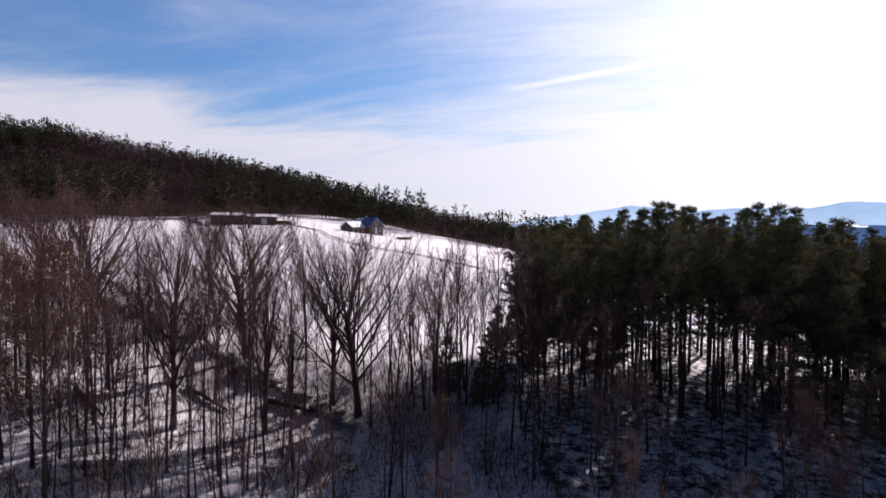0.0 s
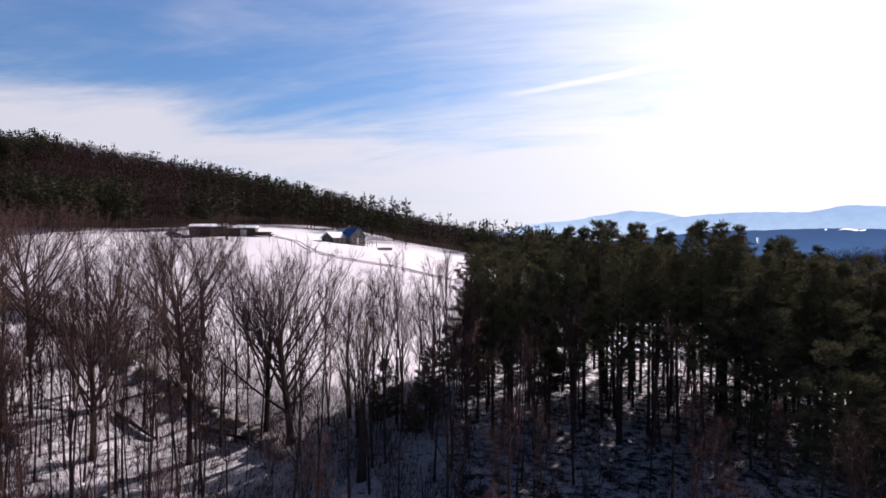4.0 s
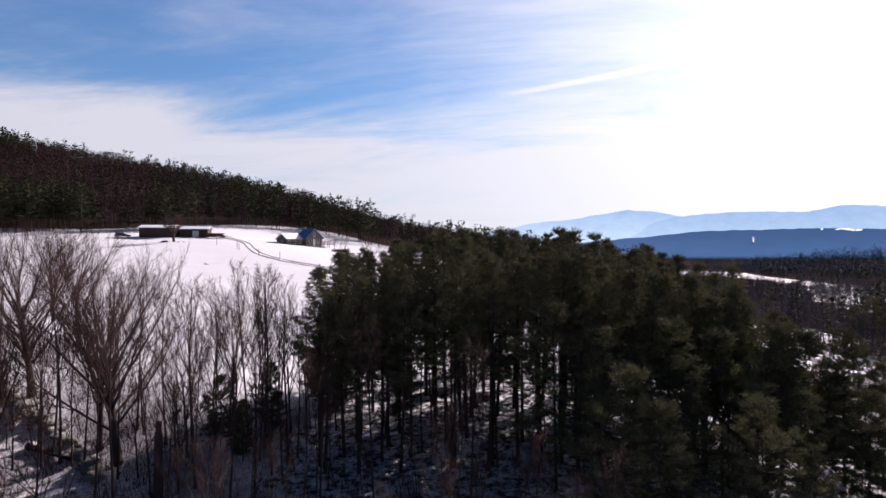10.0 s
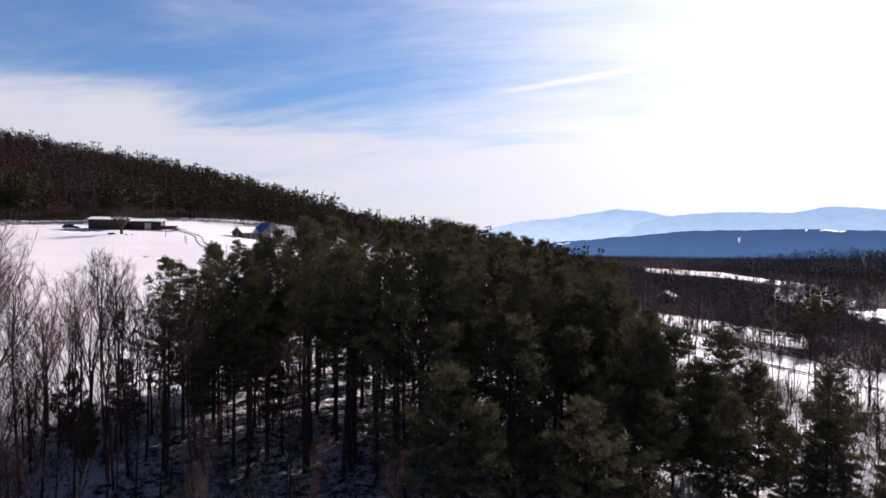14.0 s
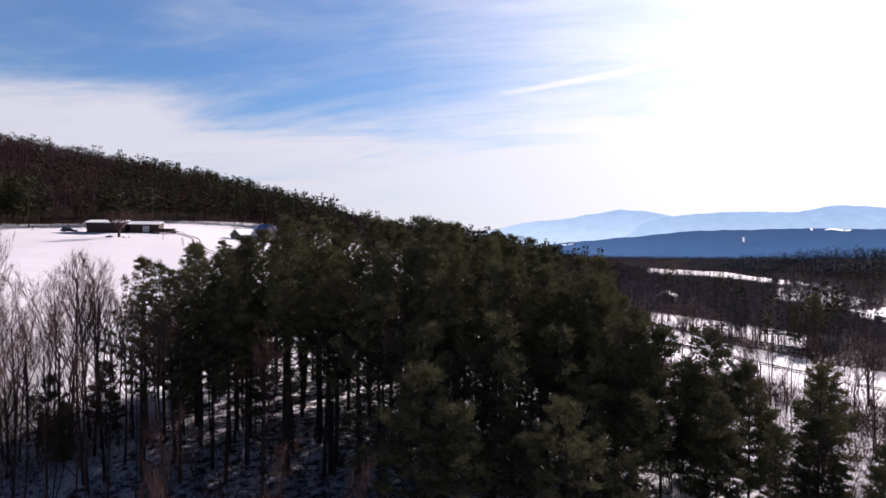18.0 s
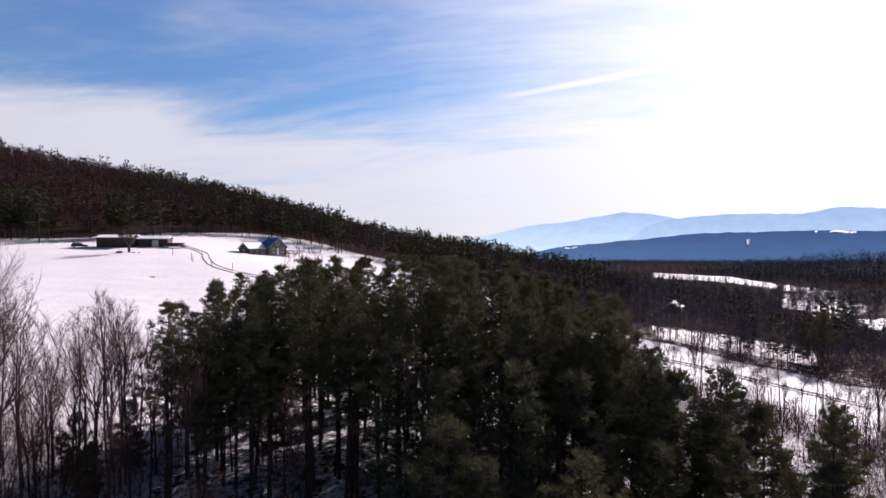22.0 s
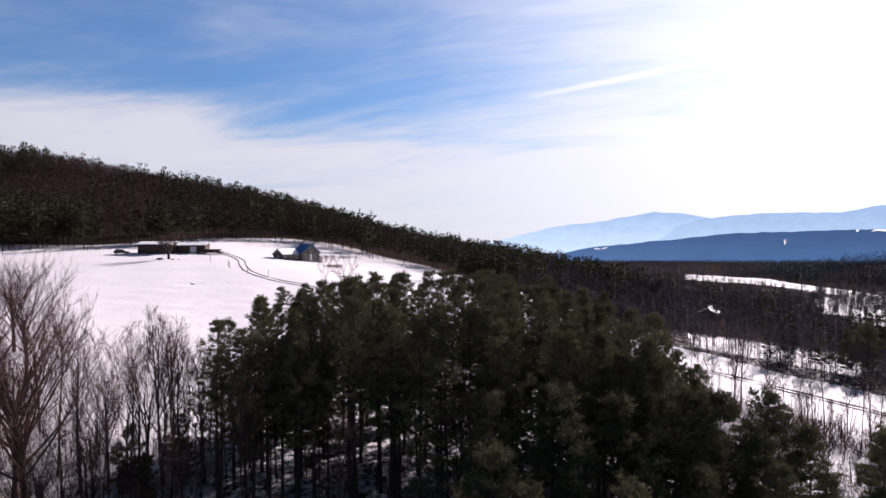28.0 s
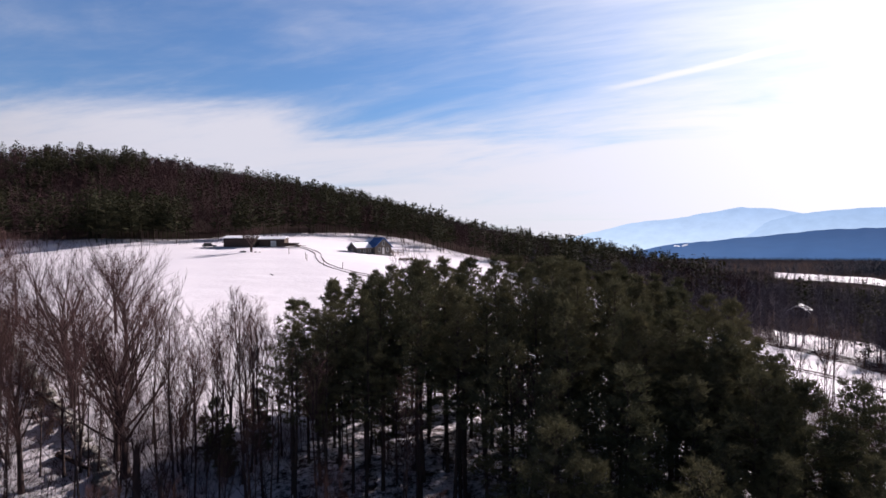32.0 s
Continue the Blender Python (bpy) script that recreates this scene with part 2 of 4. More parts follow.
def height(x, y):
    """Metres of ground at x, y (arrays or numbers)."""
    x, y = np.asarray(x, float), np.asarray(y, float)
    right = 6.6 - 0.050 * np.clip(x - 40, 0, 160) - 0.022 * np.clip(y - 250, 0, 2600) - 0.004 * np.clip(x - 200, 0, 2500)
    left = 4.0 + 3.0 * smooth(0, 60, y) + 17.8 * smooth(15, 192, y) + 7.0 * smooth(190, 300, y) * smooth(-40, -130, x)
    share = smooth(130, -75, x) * (1 - smooth(420, 1300, y))
    z = right + (left - right) * share
    sy = np.where(y < 330, 112.0, 330.0)
    sx = np.where(x > -300, 190.0, 420.0)
    z = z + 44.3 * np.exp(-((x + 300) / sx) ** 2 - ((y - 330) / sy) ** 2)
    z = z - 1.1 * np.exp(-((x + 25) / 17) ** 2 - ((y - 190) / 20) ** 2)
    z = z + 15.0 * np.exp(-((x - 450) / np.where(x < 450, 75.0, 160.0)) ** 2 - ((y - 600) / 75) ** 2)
    z = z - 3.2 * np.exp(-((x + 20) / 17) ** 2 - ((y - 48) / 13) ** 2)
    z = z + 2.2 * np.exp(-((x + 55) / 38) ** 2 - ((y - 60) / 40) ** 2)
    z = z + 0.35 * np.sin(x * 0.071 + 1.1) * np.sin(y * 0.063) + 0.05 * np.sin(x * 0.31 + y * 0.17) + 0.035 * np.sin(y * 0.41 - x * 0.13)
    return z


def ground_at(x, y):
    return float(height(x, y))


def mesh_of(name, verts, faces, mat, shade=False):
    me = bpy.data.meshes.new(name)
    verts = np.asarray(verts, dtype=np.float32).reshape(-1, 3)
    faces = np.asarray(faces, dtype=np.int32)
    k = faces.shape[1]
    me.vertices.add(len(verts))
    me.vertices.foreach_set("co", verts.ravel())
    me.loops.add(faces.size)
    me.loops.foreach_set("vertex_index", faces.ravel())
    me.polygons.add(len(faces))
    me.polygons.foreach_set("loop_start", np.arange(0, faces.size, k, dtype=np.int32))
    if shade:
        me.polygons.foreach_set("use_smooth", np.ones(len(faces), dtype=bool))
    me.update(calc_edges=True)
    me.materials.append(mat)
    return me


def grid_faces(rows, cols, closed):
    r, c = np.meshgrid(np.arange(rows - 1), np.arange(cols if closed else cols - 1), indexing="ij")
    c2 = (c + 1) % cols
    return np.stack([r * cols + c, r * cols + c2, (r + 1) * cols + c2, (r + 1) * cols + c], -1).reshape(-1, 4)


def hill_edge(x):
    """Near limit of the hillside wood behind the farm."""
    return np.interp(x, [-400, -150, -106, -94, -73, -62, -43, -28, -5, 8, 23, 40, 62, 400], [150, 160, 176, 191, 217, 238, 247, 239, 212, 203, 180, 152, 122, 60])


def wood_edge_of(x):
    """How far the leafless wood below the field reaches before the open snow begins."""
    return 58 + 0.62 * np.maximum(0.0, -12 - np.asarray(x, float))


def within(corners, x, y):
    """Whether x, y (arrays) lie inside a field with these corners."""
    inside = np.zeros(np.shape(x), bool)
    for (x0, y0), (x1, y1) in zip(corners, corners[1:] + corners[:1]):
        crosses = (y0 > y) != (y1 > y)
        inside ^= crosses & (x < (x1 - x0) * (y - y0) / (y1 - y0 + 1e-9) + x0)
    return inside


LONG_FIELD = [(292, 735), (318, 600), (274, 362), (243, 322), (266, 480), (234, 575)]
THIN_WOOD = [(220, 340), (250, 351), (216, 258), (181, 219), (164, 240)]
SMALL_FIELD = [(158, 230), (168, 207), (148, 180), (144, 204)]
CAR_FIELD = [(174, 206), (215, 235), (240, 200), (165, 145), (142, 158)]
OPEN_WOOD = [(76, 143), (102, 167), (114, 142), (94, 109), (82, 115), (70, 123)]


def valley_open(x, y):
    """Where fields lie open between the tree rows of the valley."""
    x, y = np.asarray(x, float), np.asarray(y, float)
    wob = 1.8 * np.sin(x * 0.21) + 1.2 * np.sin(x * 0.53 + 1)
    near = y + 0.95 * (x - 66) < 119 + wob
    return near | within(LONG_FIELD, x, y + wob * 2) | within(SMALL_FIELD, x, y) | within(CAR_FIELD, x, y + wob)


def snow_floor(x, y):
    """Valley woods so thin that their floor is white."""
    return within(THIN_WOOD, x, y) | within(OPEN_WOOD, x, y)


def build_ground():
    radii = np.concatenate([np.linspace(0.5, 150, 130), 150 * (4850 / 150) ** np.linspace(0.010, 1, 150)])
    ang = np.concatenate([np.linspace(0, radians(80), 340, endpoint=False), np.linspace(radians(80), 2 * np.pi, 200, endpoint=False)])
    rr, aa = np.meshgrid(radii, ang, indexing="ij")
    x, y = 10 + rr * np.sin(aa), 70 + rr * np.cos(aa)
    z = height(x, y)
    fine = np.array([[noise.noise(Vector((a * 0.35, b * 0.35, 3.0))) for a, b in zip(ra, rb)] for ra, rb in zip(x[:130], y[:130])])
    z[:130] += 0.16 * fine
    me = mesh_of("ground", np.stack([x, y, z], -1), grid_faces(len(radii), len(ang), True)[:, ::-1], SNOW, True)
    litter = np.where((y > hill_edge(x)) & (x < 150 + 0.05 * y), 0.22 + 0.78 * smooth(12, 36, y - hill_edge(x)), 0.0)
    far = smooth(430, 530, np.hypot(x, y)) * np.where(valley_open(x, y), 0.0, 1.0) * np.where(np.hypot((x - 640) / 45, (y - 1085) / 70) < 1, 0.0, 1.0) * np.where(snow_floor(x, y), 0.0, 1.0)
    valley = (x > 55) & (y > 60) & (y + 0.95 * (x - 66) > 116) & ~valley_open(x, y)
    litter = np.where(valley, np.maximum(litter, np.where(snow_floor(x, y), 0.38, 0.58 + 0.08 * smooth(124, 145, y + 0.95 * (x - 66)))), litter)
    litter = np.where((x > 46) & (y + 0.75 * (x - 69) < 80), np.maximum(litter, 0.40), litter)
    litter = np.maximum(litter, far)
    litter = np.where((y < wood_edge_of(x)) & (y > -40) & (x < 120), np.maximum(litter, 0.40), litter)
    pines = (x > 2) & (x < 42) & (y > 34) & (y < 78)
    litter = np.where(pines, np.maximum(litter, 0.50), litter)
    me.attributes.new("litter_and_shade", "FLOAT", "POINT").data.foreach_set("value", litter.ravel().astype(np.float32))
    return tagged(new("ground", me), "rolling ground under old white winter snow", "ground", kind="structure")


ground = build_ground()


# ---- trees ----
class Wood:
    """Collects tapered tubes and blades into one triangle mesh."""

    def __init__(self, seed):
        self.v, self.f, self.rng = [], [], random.Random(seed)

    def tube(self, points, radii, sides=5):
        base = len(self.v)
        up = Vector((0.31, 0.17, 1)).normalized()
        for i, p in enumerate(points):
            d = (points[min(i + 1, len(points) - 1)] - points[max(i - 1, 0)]).normalized()
            a = d.cross(up)
            a = a.normalized() if a.length > 1e-4 else Vector((1, 0, 0))
            b = d.cross(a)
            for k in range(sides):
                w = 2 * math.pi * k / sides
                self.v.append(p + (a * math.cos(w) + b * math.sin(w)) * radii[i])
        for i in range(len(points) - 1):
            for k in range(sides):
                q, s = base + i * sides + k, base + i * sides + (k + 1) % sides
                self.f += [(q, s, s + sides), (q, s + sides, q + sides)]

    def spike(self, p, q, r):
        """A thin three-sided twig that ends in a point."""
        d = (q - p).normalized()
        a = d.orthogonal().normalized() * r
        b = d.cross(a)
        i = len(self.v)
        self.v += [p + a, p - a * 0.5 + b * 0.87, p - a * 0.5 - b * 0.87, q]
        self.f += [(i, i + 1, i + 3), (i + 1, i + 2, i + 3), (i + 2, i, i + 3)]

    def blade(self, p, q, w):
        d = q - p
        a = d.cross(Vector((self.rng.uniform(-1, 1), self.rng.uniform(-1, 1), self.rng.uniform(-1, 1))))
        a = a.normalized() * w if a.length > 1e-5 else Vector((w, 0, 0))
        i = len(self.v)
        self.v += [p + d * 0.3 + a, p + d * 0.3 - a, q]
        self.f.append((i, i + 1, i + 2))

    def mesh(self, name, mat, shade=False):
        return mesh_of(name, [tuple(v) for v in self.v], self.f, mat, shade)


def bend(rng, p, d, length, steps, wander, lift):
    """Points of a limb that wanders and turns upward."""
    pts, d = [p.copy()], d.normalized()
    for _ in range(steps):
        d = (d + Vector((rng.uniform(-1, 1), rng.uniform(-1, 1), rng.uniform(-0.5, 0.5))) * wander + Vector((0, 0, lift))).normalized()
        pts.append(pts[-1] + d * (length / steps))
    return pts


def aside(rng, d, angle):
    s = d.orthogonal().normalized()
    s.rotate(Matrix.Rotation(rng.uniform(0, 2 * math.pi), 3, d))
    return (d * math.cos(angle) + s * math.sin(angle)).normalized()


def bare_tree(seed, h, clear_to, limbs, tilt, radius, sides=9, subs=5, tips=3, leader=0.5, name="hardwood", lift=0.055):
    """A leafless tree. The trunk runs up to leader * h; limbs leave it above clear_to * h and arch upward,
    carrying side branches, branchlets and twigs that thin out toward the crown's rim."""
    wood, fine = Wood(seed), Wood(seed + 500)
    rng = wood.rng
    trunk = bend(rng, Vector((0, 0, -0.6)), Vector((rng.uniform(-0.05, 0.05), rng.uniform(-0.05, 0.05), 1)), h * leader + 0.6, 8, 0.035, 0.05)
    wood.tube(trunk, [max(0.02, radius * ((1.4, 1.08)[i] if i < 2 else 1.0 - 0.7 * leader * i / 8)) for i in range(9)], 7)
    turn = rng.uniform(0, 6.28)
    runs = []
    for k in range(limbs):
        f = clear_to / leader + (1 - clear_to / leader) * (k + rng.uniform(0.2, 0.9)) / limbs
        q = min(7.999, f * 8)
        p = trunk[int(q)].lerp(trunk[int(q) + 1], q - int(q))
        up = (p.z / h - clear_to) / max(0.1, 1 - clear_to)
        lean = tilt * rng.uniform(0.55, 1.2) * (1 - 0.45 * up)
        w = turn + 2.4 * k + rng.uniform(-0.4, 0.4)
        d = Vector((math.cos(w) * math.sin(lean), math.sin(w) * math.sin(lean), math.cos(lean)))
        reach = (h - p.z) * rng.uniform(0.72, 1.02) if leader < 0.75 else min(h - p.z, h * 0.33) * rng.uniform(0.6, 1.0) + 0.8
        pts = bend(rng, p, d, reach, 8, 0.075, lift)
        r = max(0.03, radius * rng.uniform(0.30, 0.46) * (1 - 0.45 * up))
        wood.tube(pts, [max(0.016, r * (1 - 0.115 * i)) for i in range(9)], 5)
        runs.append((pts, r, reach))
    if leader > 0.75:
        runs.append((trunk[4:], radius * 0.5, h * 0.4))
    for pts, r, reach in runs:
        n = len(pts) - 1
        for m in range(sides):
            f = 0.22 + 0.78 * (m + rng.random()) / sides
            q = min(n - 0.001, f * n)
            a, b = pts[int(q)], pts[int(q) + 1]
            p = a.lerp(b, q - int(q))
            d = aside(rng, (b - a).normalized(), rng.uniform(0.35, 0.75))
            length = reach * rng.uniform(0.22, 0.42) * (1.15 - 0.6 * f) + 0.35
            side = bend(rng, p, d, length, 4, 0.09, 0.085)
            rr = max(0.013, r * 0.42 * (1 - 0.7 * f))
            fine.tube(side, [rr, rr * 0.8, rr * 0.6, rr * 0.42, 0.006], 3)
            for j in range(subs):
                q = min(3.999, (0.15 + 0.85 * (j + rng.random()) / subs) * 4)
                a, b = side[int(q)], side[int(q) + 1]
                p = a.lerp(b, q - int(q))
                e = (aside(rng, (b - a).normalized(), rng.uniform(0.3, 0.65)) + Vector((0, 0, 0.18))).normalized()
                tip = p + e * (length * rng.uniform(0.22, 0.45) + 0.25)
                fine.spike(p, tip, 0.013)
                for _ in range(tips):
                    c = p.lerp(tip, rng.uniform(0.2, 0.85))
                    g = (aside(rng, e, rng.uniform(0.3, 0.7)) + Vector((0, 0, 0.12))).normalized()
                    fine.spike(c, c + g * rng.uniform(0.3, 0.8), 0.0085)
    return wood.mesh(name + "_trunk", BARK, True), fine.mesh(name + "_crown", TWIG)


def leafy_beech(seed, h, clear_to, limbs, tilt, radius, leaves):
    """A young beech that still holds its withered leaves in loose, level layers."""
    trunk, crown = bare_tree(seed, h, clear_to, limbs, tilt, radius, 6, 4, 2, 0.85, "beech")
    leaf = Wood(seed + 900)
    rng = leaf.rng
    co = np.zeros(len(crown.vertices) * 3, np.float32)
    crown.vertices.foreach_get("co", co)
    co = co.reshape(-1, 3)
    for _ in range(leaves):
        p = Vector(co[rng.randrange(len(co))])
        for _ in range(5):
            q = p + Vector((rng.uniform(-0.3, 0.3), rng.uniform(-0.3, 0.3), rng.uniform(-0.14, 0.06)))
            leaf.blade(q, q + Vector((rng.uniform(-1, 1), rng.uniform(-1, 1), rng.uniform(-0.6, 0.2))).normalized() * rng.uniform(0.10, 0.19), rng.uniform(0.025, 0.045))
    return trunk, crown, leaf.mesh("withered_leaves", BEECH_LEAF)


def sapling(seed, h):
    wood, fine = Wood(seed), Wood(seed + 500)
    rng = wood.rng
    for _ in range(rng.choice((1, 2, 3))):
        lean = Vector((rng.uniform(-0.25, 0.25), rng.uniform(-0.25, 0.25), 1))
        stem = bend(rng, Vector((rng.uniform(-0.2, 0.2), rng.uniform(-0.2, 0.2), -0.2)), lean, h * rng.uniform(0.75, 1.05), 5, 0.07, 0.05)
        wood.tube(stem, [0.035 * (1 - 0.16 * i) for i in range(6)], 4)
        for i in range(2, 6):
            for _ in range(5):
                p = stem[i - 1].lerp(stem[i], rng.random())
                d = aside(rng, Vector((0, 0, 1)), rng.uniform(0.4, 0.9))
                q = p + d * rng.uniform(0.4, 1.3)
                fine.spike(p, q, 0.014)
                for _ in range(2):
                    a = p.lerp(q, rng.uniform(0.3, 0.8))
                    fine.spike(a, a + (aside(rng, d, 0.6) + Vector((0, 0, 0.2))) * rng.uniform(0.2, 0.5), 0.009)
    return wood.mesh("sapling_stems", BARK, True), fine.mesh("sapling_twigs", TWIG)


def pine(seed, h, base, reach, dense=1.0):
    """A white pine: bare lower trunk with dead stubs, whorls of upswept boughs carrying needle tufts."""
    wood, leaf = Wood(seed), Wood(seed + 500)
    rng = wood.rng
    trunk = bend(rng, Vector((0, 0, -0.5)), Vector((rng.uniform(-0.03, 0.03), rng.uniform(-0.03, 0.03), 1)), h + 0.3, 10, 0.018, 0.04)
    r0 = 0.0095 * h
    wood.tube(trunk, [r0 * (1.25, 1.0, 0.94, 0.88, 0.8, 0.7, 0.6, 0.47, 0.33, 0.2, 0.05)[i] for i in range(11)], 6)

    def stem(z):
        f = min(9.999, max(0, (z + 0.5) / (h + 0.3) * 10))
        return trunk[int(f)].lerp(trunk[int(f) + 1], f - int(f))

    z = h * 0.12
    while z < base:
        for _ in range(4):
            w = rng.uniform(0, 6.28)
            p = stem(z + rng.uniform(-0.3, 0.3))
            q = p + Vector((math.cos(w), math.sin(w), rng.uniform(-0.2, 0.15))) * rng.uniform(0.5, 2.3)
            wood.spike(p, q, 0.024)
            for _ in range(2):
                c = p.lerp(q, rng.uniform(0.35, 0.9))
                wood.spike(c, c + Vector((rng.uniform(-1, 1), rng.uniform(-1, 1), rng.uniform(-0.4, 0.4))) * rng.uniform(0.3, 0.7), 0.013)
        z += 0.5
    z = base
    while z < h - 0.15:
        t = (z - base) / (h - base)
        size = reach * min(1, 0.5 + t * 2.4) * (1 - t ** 2.1) ** 0.85 + 0.34
        n = 5 if t < 0.75 else 4
        turn = rng.uniform(0, 6.28)
        for k in range(n):
            if rng.random() < 0.17 and t < 0.85:
                continue
            length = size * rng.uniform(0.5, 1.22)
            w = turn + 6.28 * k / n + rng.uniform(-0.35, 0.35)
            rise = -0.08 + 1.15 * t ** 1.4 + rng.uniform(-0.12, 0.16)
            d = Vector((math.cos(w), math.sin(w), rise))
            across = Vector((-math.sin(w), math.cos(w), 0))
            bough = bend(rng, stem(z + rng.uniform(-0.2, 0.2)), d, length, 4, 0.07, 0.06)
            wood.tube(bough, [0.055 - 0.04 * t, 0.04 - 0.026 * t, 0.028, 0.018, 0.008], 3)
            sprays = max(4, int(length * 3.7 * dense))
            for i in range(sprays):
                f = 1.0 if i == 0 else 0.26 + 0.70 * (i - 1 + rng.random()) / (sprays - 1)
                q = min(3.999, f * 4)
                c = bough[int(q)].lerp(bough[int(q) + 1], q - int(q))
                out = 0.0 if i == 0 else rng.choice((-1, 1)) * rng.uniform(0.15, 1.0) * (0.18 + 0.42 * length * (1.08 - f))
                tip = c + across * out + Vector((math.cos(w), math.sin(w), 0)) * abs(out) * 0.5 + Vector((0, 0, rng.uniform(0.0, 0.18)))
                if abs(out) > 0.25:
                    wood.spike(c, tip, 0.012)
                grow = (tip - c + d * 0.5 + Vector((0, 0, 0.25))).normalized()
                puff = rng.uniform(0.8, 1.3)
                for _ in range(26):
                    e = Vector((rng.uniform(-1, 1), rng.uniform(-1, 1), rng.uniform(-0.35, 0.75))) + grow * 0.55
                    a = tip + Vector((rng.uniform(-0.16, 0.16), rng.uniform(-0.16, 0.16), rng.uniform(-0.07, 0.07)))
                    leaf.blade(a, a + e.normalized() * rng.uniform(0.25, 0.54) * puff, rng.uniform(0.022, 0.038))
        z += rng.uniform(0.50, 0.85)
    for i in range(9):         # the leader's candles
        a = stem(h - rng.uniform(0.1, 1.5))
        out = Vector((rng.uniform(-1, 1), rng.uniform(-1, 1), rng.uniform(1.0, 2.2))).normalized()
        for k in range(22):
            p = a + out * rng.uniform(0.1, 0.75)
            leaf.blade(p, p + (out * 0.9 + Vector((rng.uniform(-1, 1), rng.uniform(-1, 1), rng.uniform(-0.3, 0.9)))).normalized() * rng.uniform(0.2, 0.42), rng.uniform(0.020, 0.034))
    return wood.mesh("pine_trunk", PINE_BARK, True), leaf.mesh("pine_crown", NEEDLES)


def tree_thing(name, parts, label, category, group, m):
    """A tree as one thing with a trunk and a crown under it."""
    root = tagged(new(name), label, category, group)
    root.empty_display_size = 0.5
    for part_name, me in parts:
        o = new(part_name, me)
        o.parent = root
    root.matrix_basis = m
    return root


def standing(x, y, turn, size, sink=0.1):
    return Matrix.Translation((x, y, ground_at(x, y) - sink)) @ Matrix.Rotation(turn, 4, "Z") @ Matrix.Scale(size, 4)


def plant(kinds, places, name, part_names, label, category, group):
    """Stands one thing per place; kinds are (trunk, crown) mesh pairs, each used over and over."""
    first = {}
    for i, (x, y, size) in enumerate(places):
        k = i % len(kinds)
        turn = (i * 2.399) % 6.283
        m = standing(x, y, turn, size)
        if k not in first:
            first[k] = tree_thing(name, list(zip(part_names, kinds[k])), label, category, group, m)
        else:
            o = copy_thing(first[k], Matrix.Identity(4))
            o.matrix_basis = m


def scattered(seed, count, inside, apart, box):
    """Random places inside a region, no two nearer than apart."""
    rng, out = random.Random(seed), []
    tries = 0
    while len(out) < count and tries < count * 60:
        tries += 1
        x, y = rng.uniform(box[0], box[1]), rng.uniform(box[2], box[3])
        if inside(x, y) and all((x - a) ** 2 + (y - b) ** 2 > apart * apart for a, b, _ in out):
            out.append((x, y, rng.uniform(0.85, 1.12)))
    return out


def wood_edge(x):
    return float(wood_edge_of(x))


def in_pines(x, y):
    front = 46 - 11 * float(smooth(20, 29, x))
    back = 73 - 0.004 * (x - 20) ** 2
    return 3.0 + 0.15 * abs(y - 60) < x < min(46.8 - 0.10 * (y - 55), 35.0 + 0.4 * (y - 30)) and front < y < back


def pine_top(x, y):
    """Height above sea of the pine stand's canopy: highest in the middle of its far side."""
    crest = 23.8 + 2.2 * float(smooth(2, 17, x)) - 1.6 * float(smooth(28, 37, x)) - 7.5 * float(smooth(38, 47.5, x))
    return crest - 8.3 * float(smooth(51, 36, y))


PINE_TALL = (19.0, 18.5, 17.5, 19.5, 11.5)
PINES = [pine(11, 19.0, 6.0, 2.7, 0.95), pine(12, 18.5, 8.0, 2.4, 0.78), pine(13, 17.5, 5.2, 2.8, 0.95), pine(14, 19.5, 9.0, 2.4, 0.8), pine(15, 11.5, 2.8, 3.1, 1.05)]
SHORT_PINES = [pine(21, 12.0, 2.4, 2.6, 2.1), pine(22, 10.0, 1.6, 2.3, 2.2)]
WIDE = [bare_tree(31, 19.0, 0.16, 22, 0.80, 0.36, 12, 6, 3, 0.52, lift=0.042), bare_tree(32, 17.5, 0.20, 16, 0.68, 0.30, 12, 6, 3, 0.52, lift=0.045), bare_tree(33, 17.0, 0.25, 13, 0.64, 0.26, 11, 6, 3, 0.54, lift=0.045)]
NARROW = [bare_tree(41, 15.5, 0.30, 5, 0.42, 0.14, 8, 6, 3, 0.55), bare_tree(42, 14.0, 0.26, 5, 0.50, 0.125, 8, 6, 3, 0.5), bare_tree(43, 15.0, 0.40, 4, 0.36, 0.13, 8, 6, 3, 0.6), bare_tree(44, 13.0, 0.22, 5, 0.48, 0.11, 7, 6, 3, 0.5)]
POLES = [bare_tree(51, 15.0, 0.42, 9, 0.62, 0.105, 4, 5, 3, 0.95, "slender"), bare_tree(52, 13.0, 0.38, 8, 0.58, 0.09, 4, 5, 3, 0.95, "slender"), bare_tree(53, 11.0, 0.34, 8, 0.60, 0.07, 4, 5, 3, 0.95, "slender"), bare_tree(54, 14.0, 0.5, 8, 0.55, 0.10, 4, 5, 3, 0.95, "slender")]
BEECHES = [leafy_beech(81, 12.0, 0.25, 12, 1.05, 0.11, 1500), leafy_beech(82, 7.0, 0.2, 9, 1.2, 0.06, 700)]
SAPLINGS = [sapling(61, 4.5), sapling(62, 3.5), sapling(63, 5.5)]

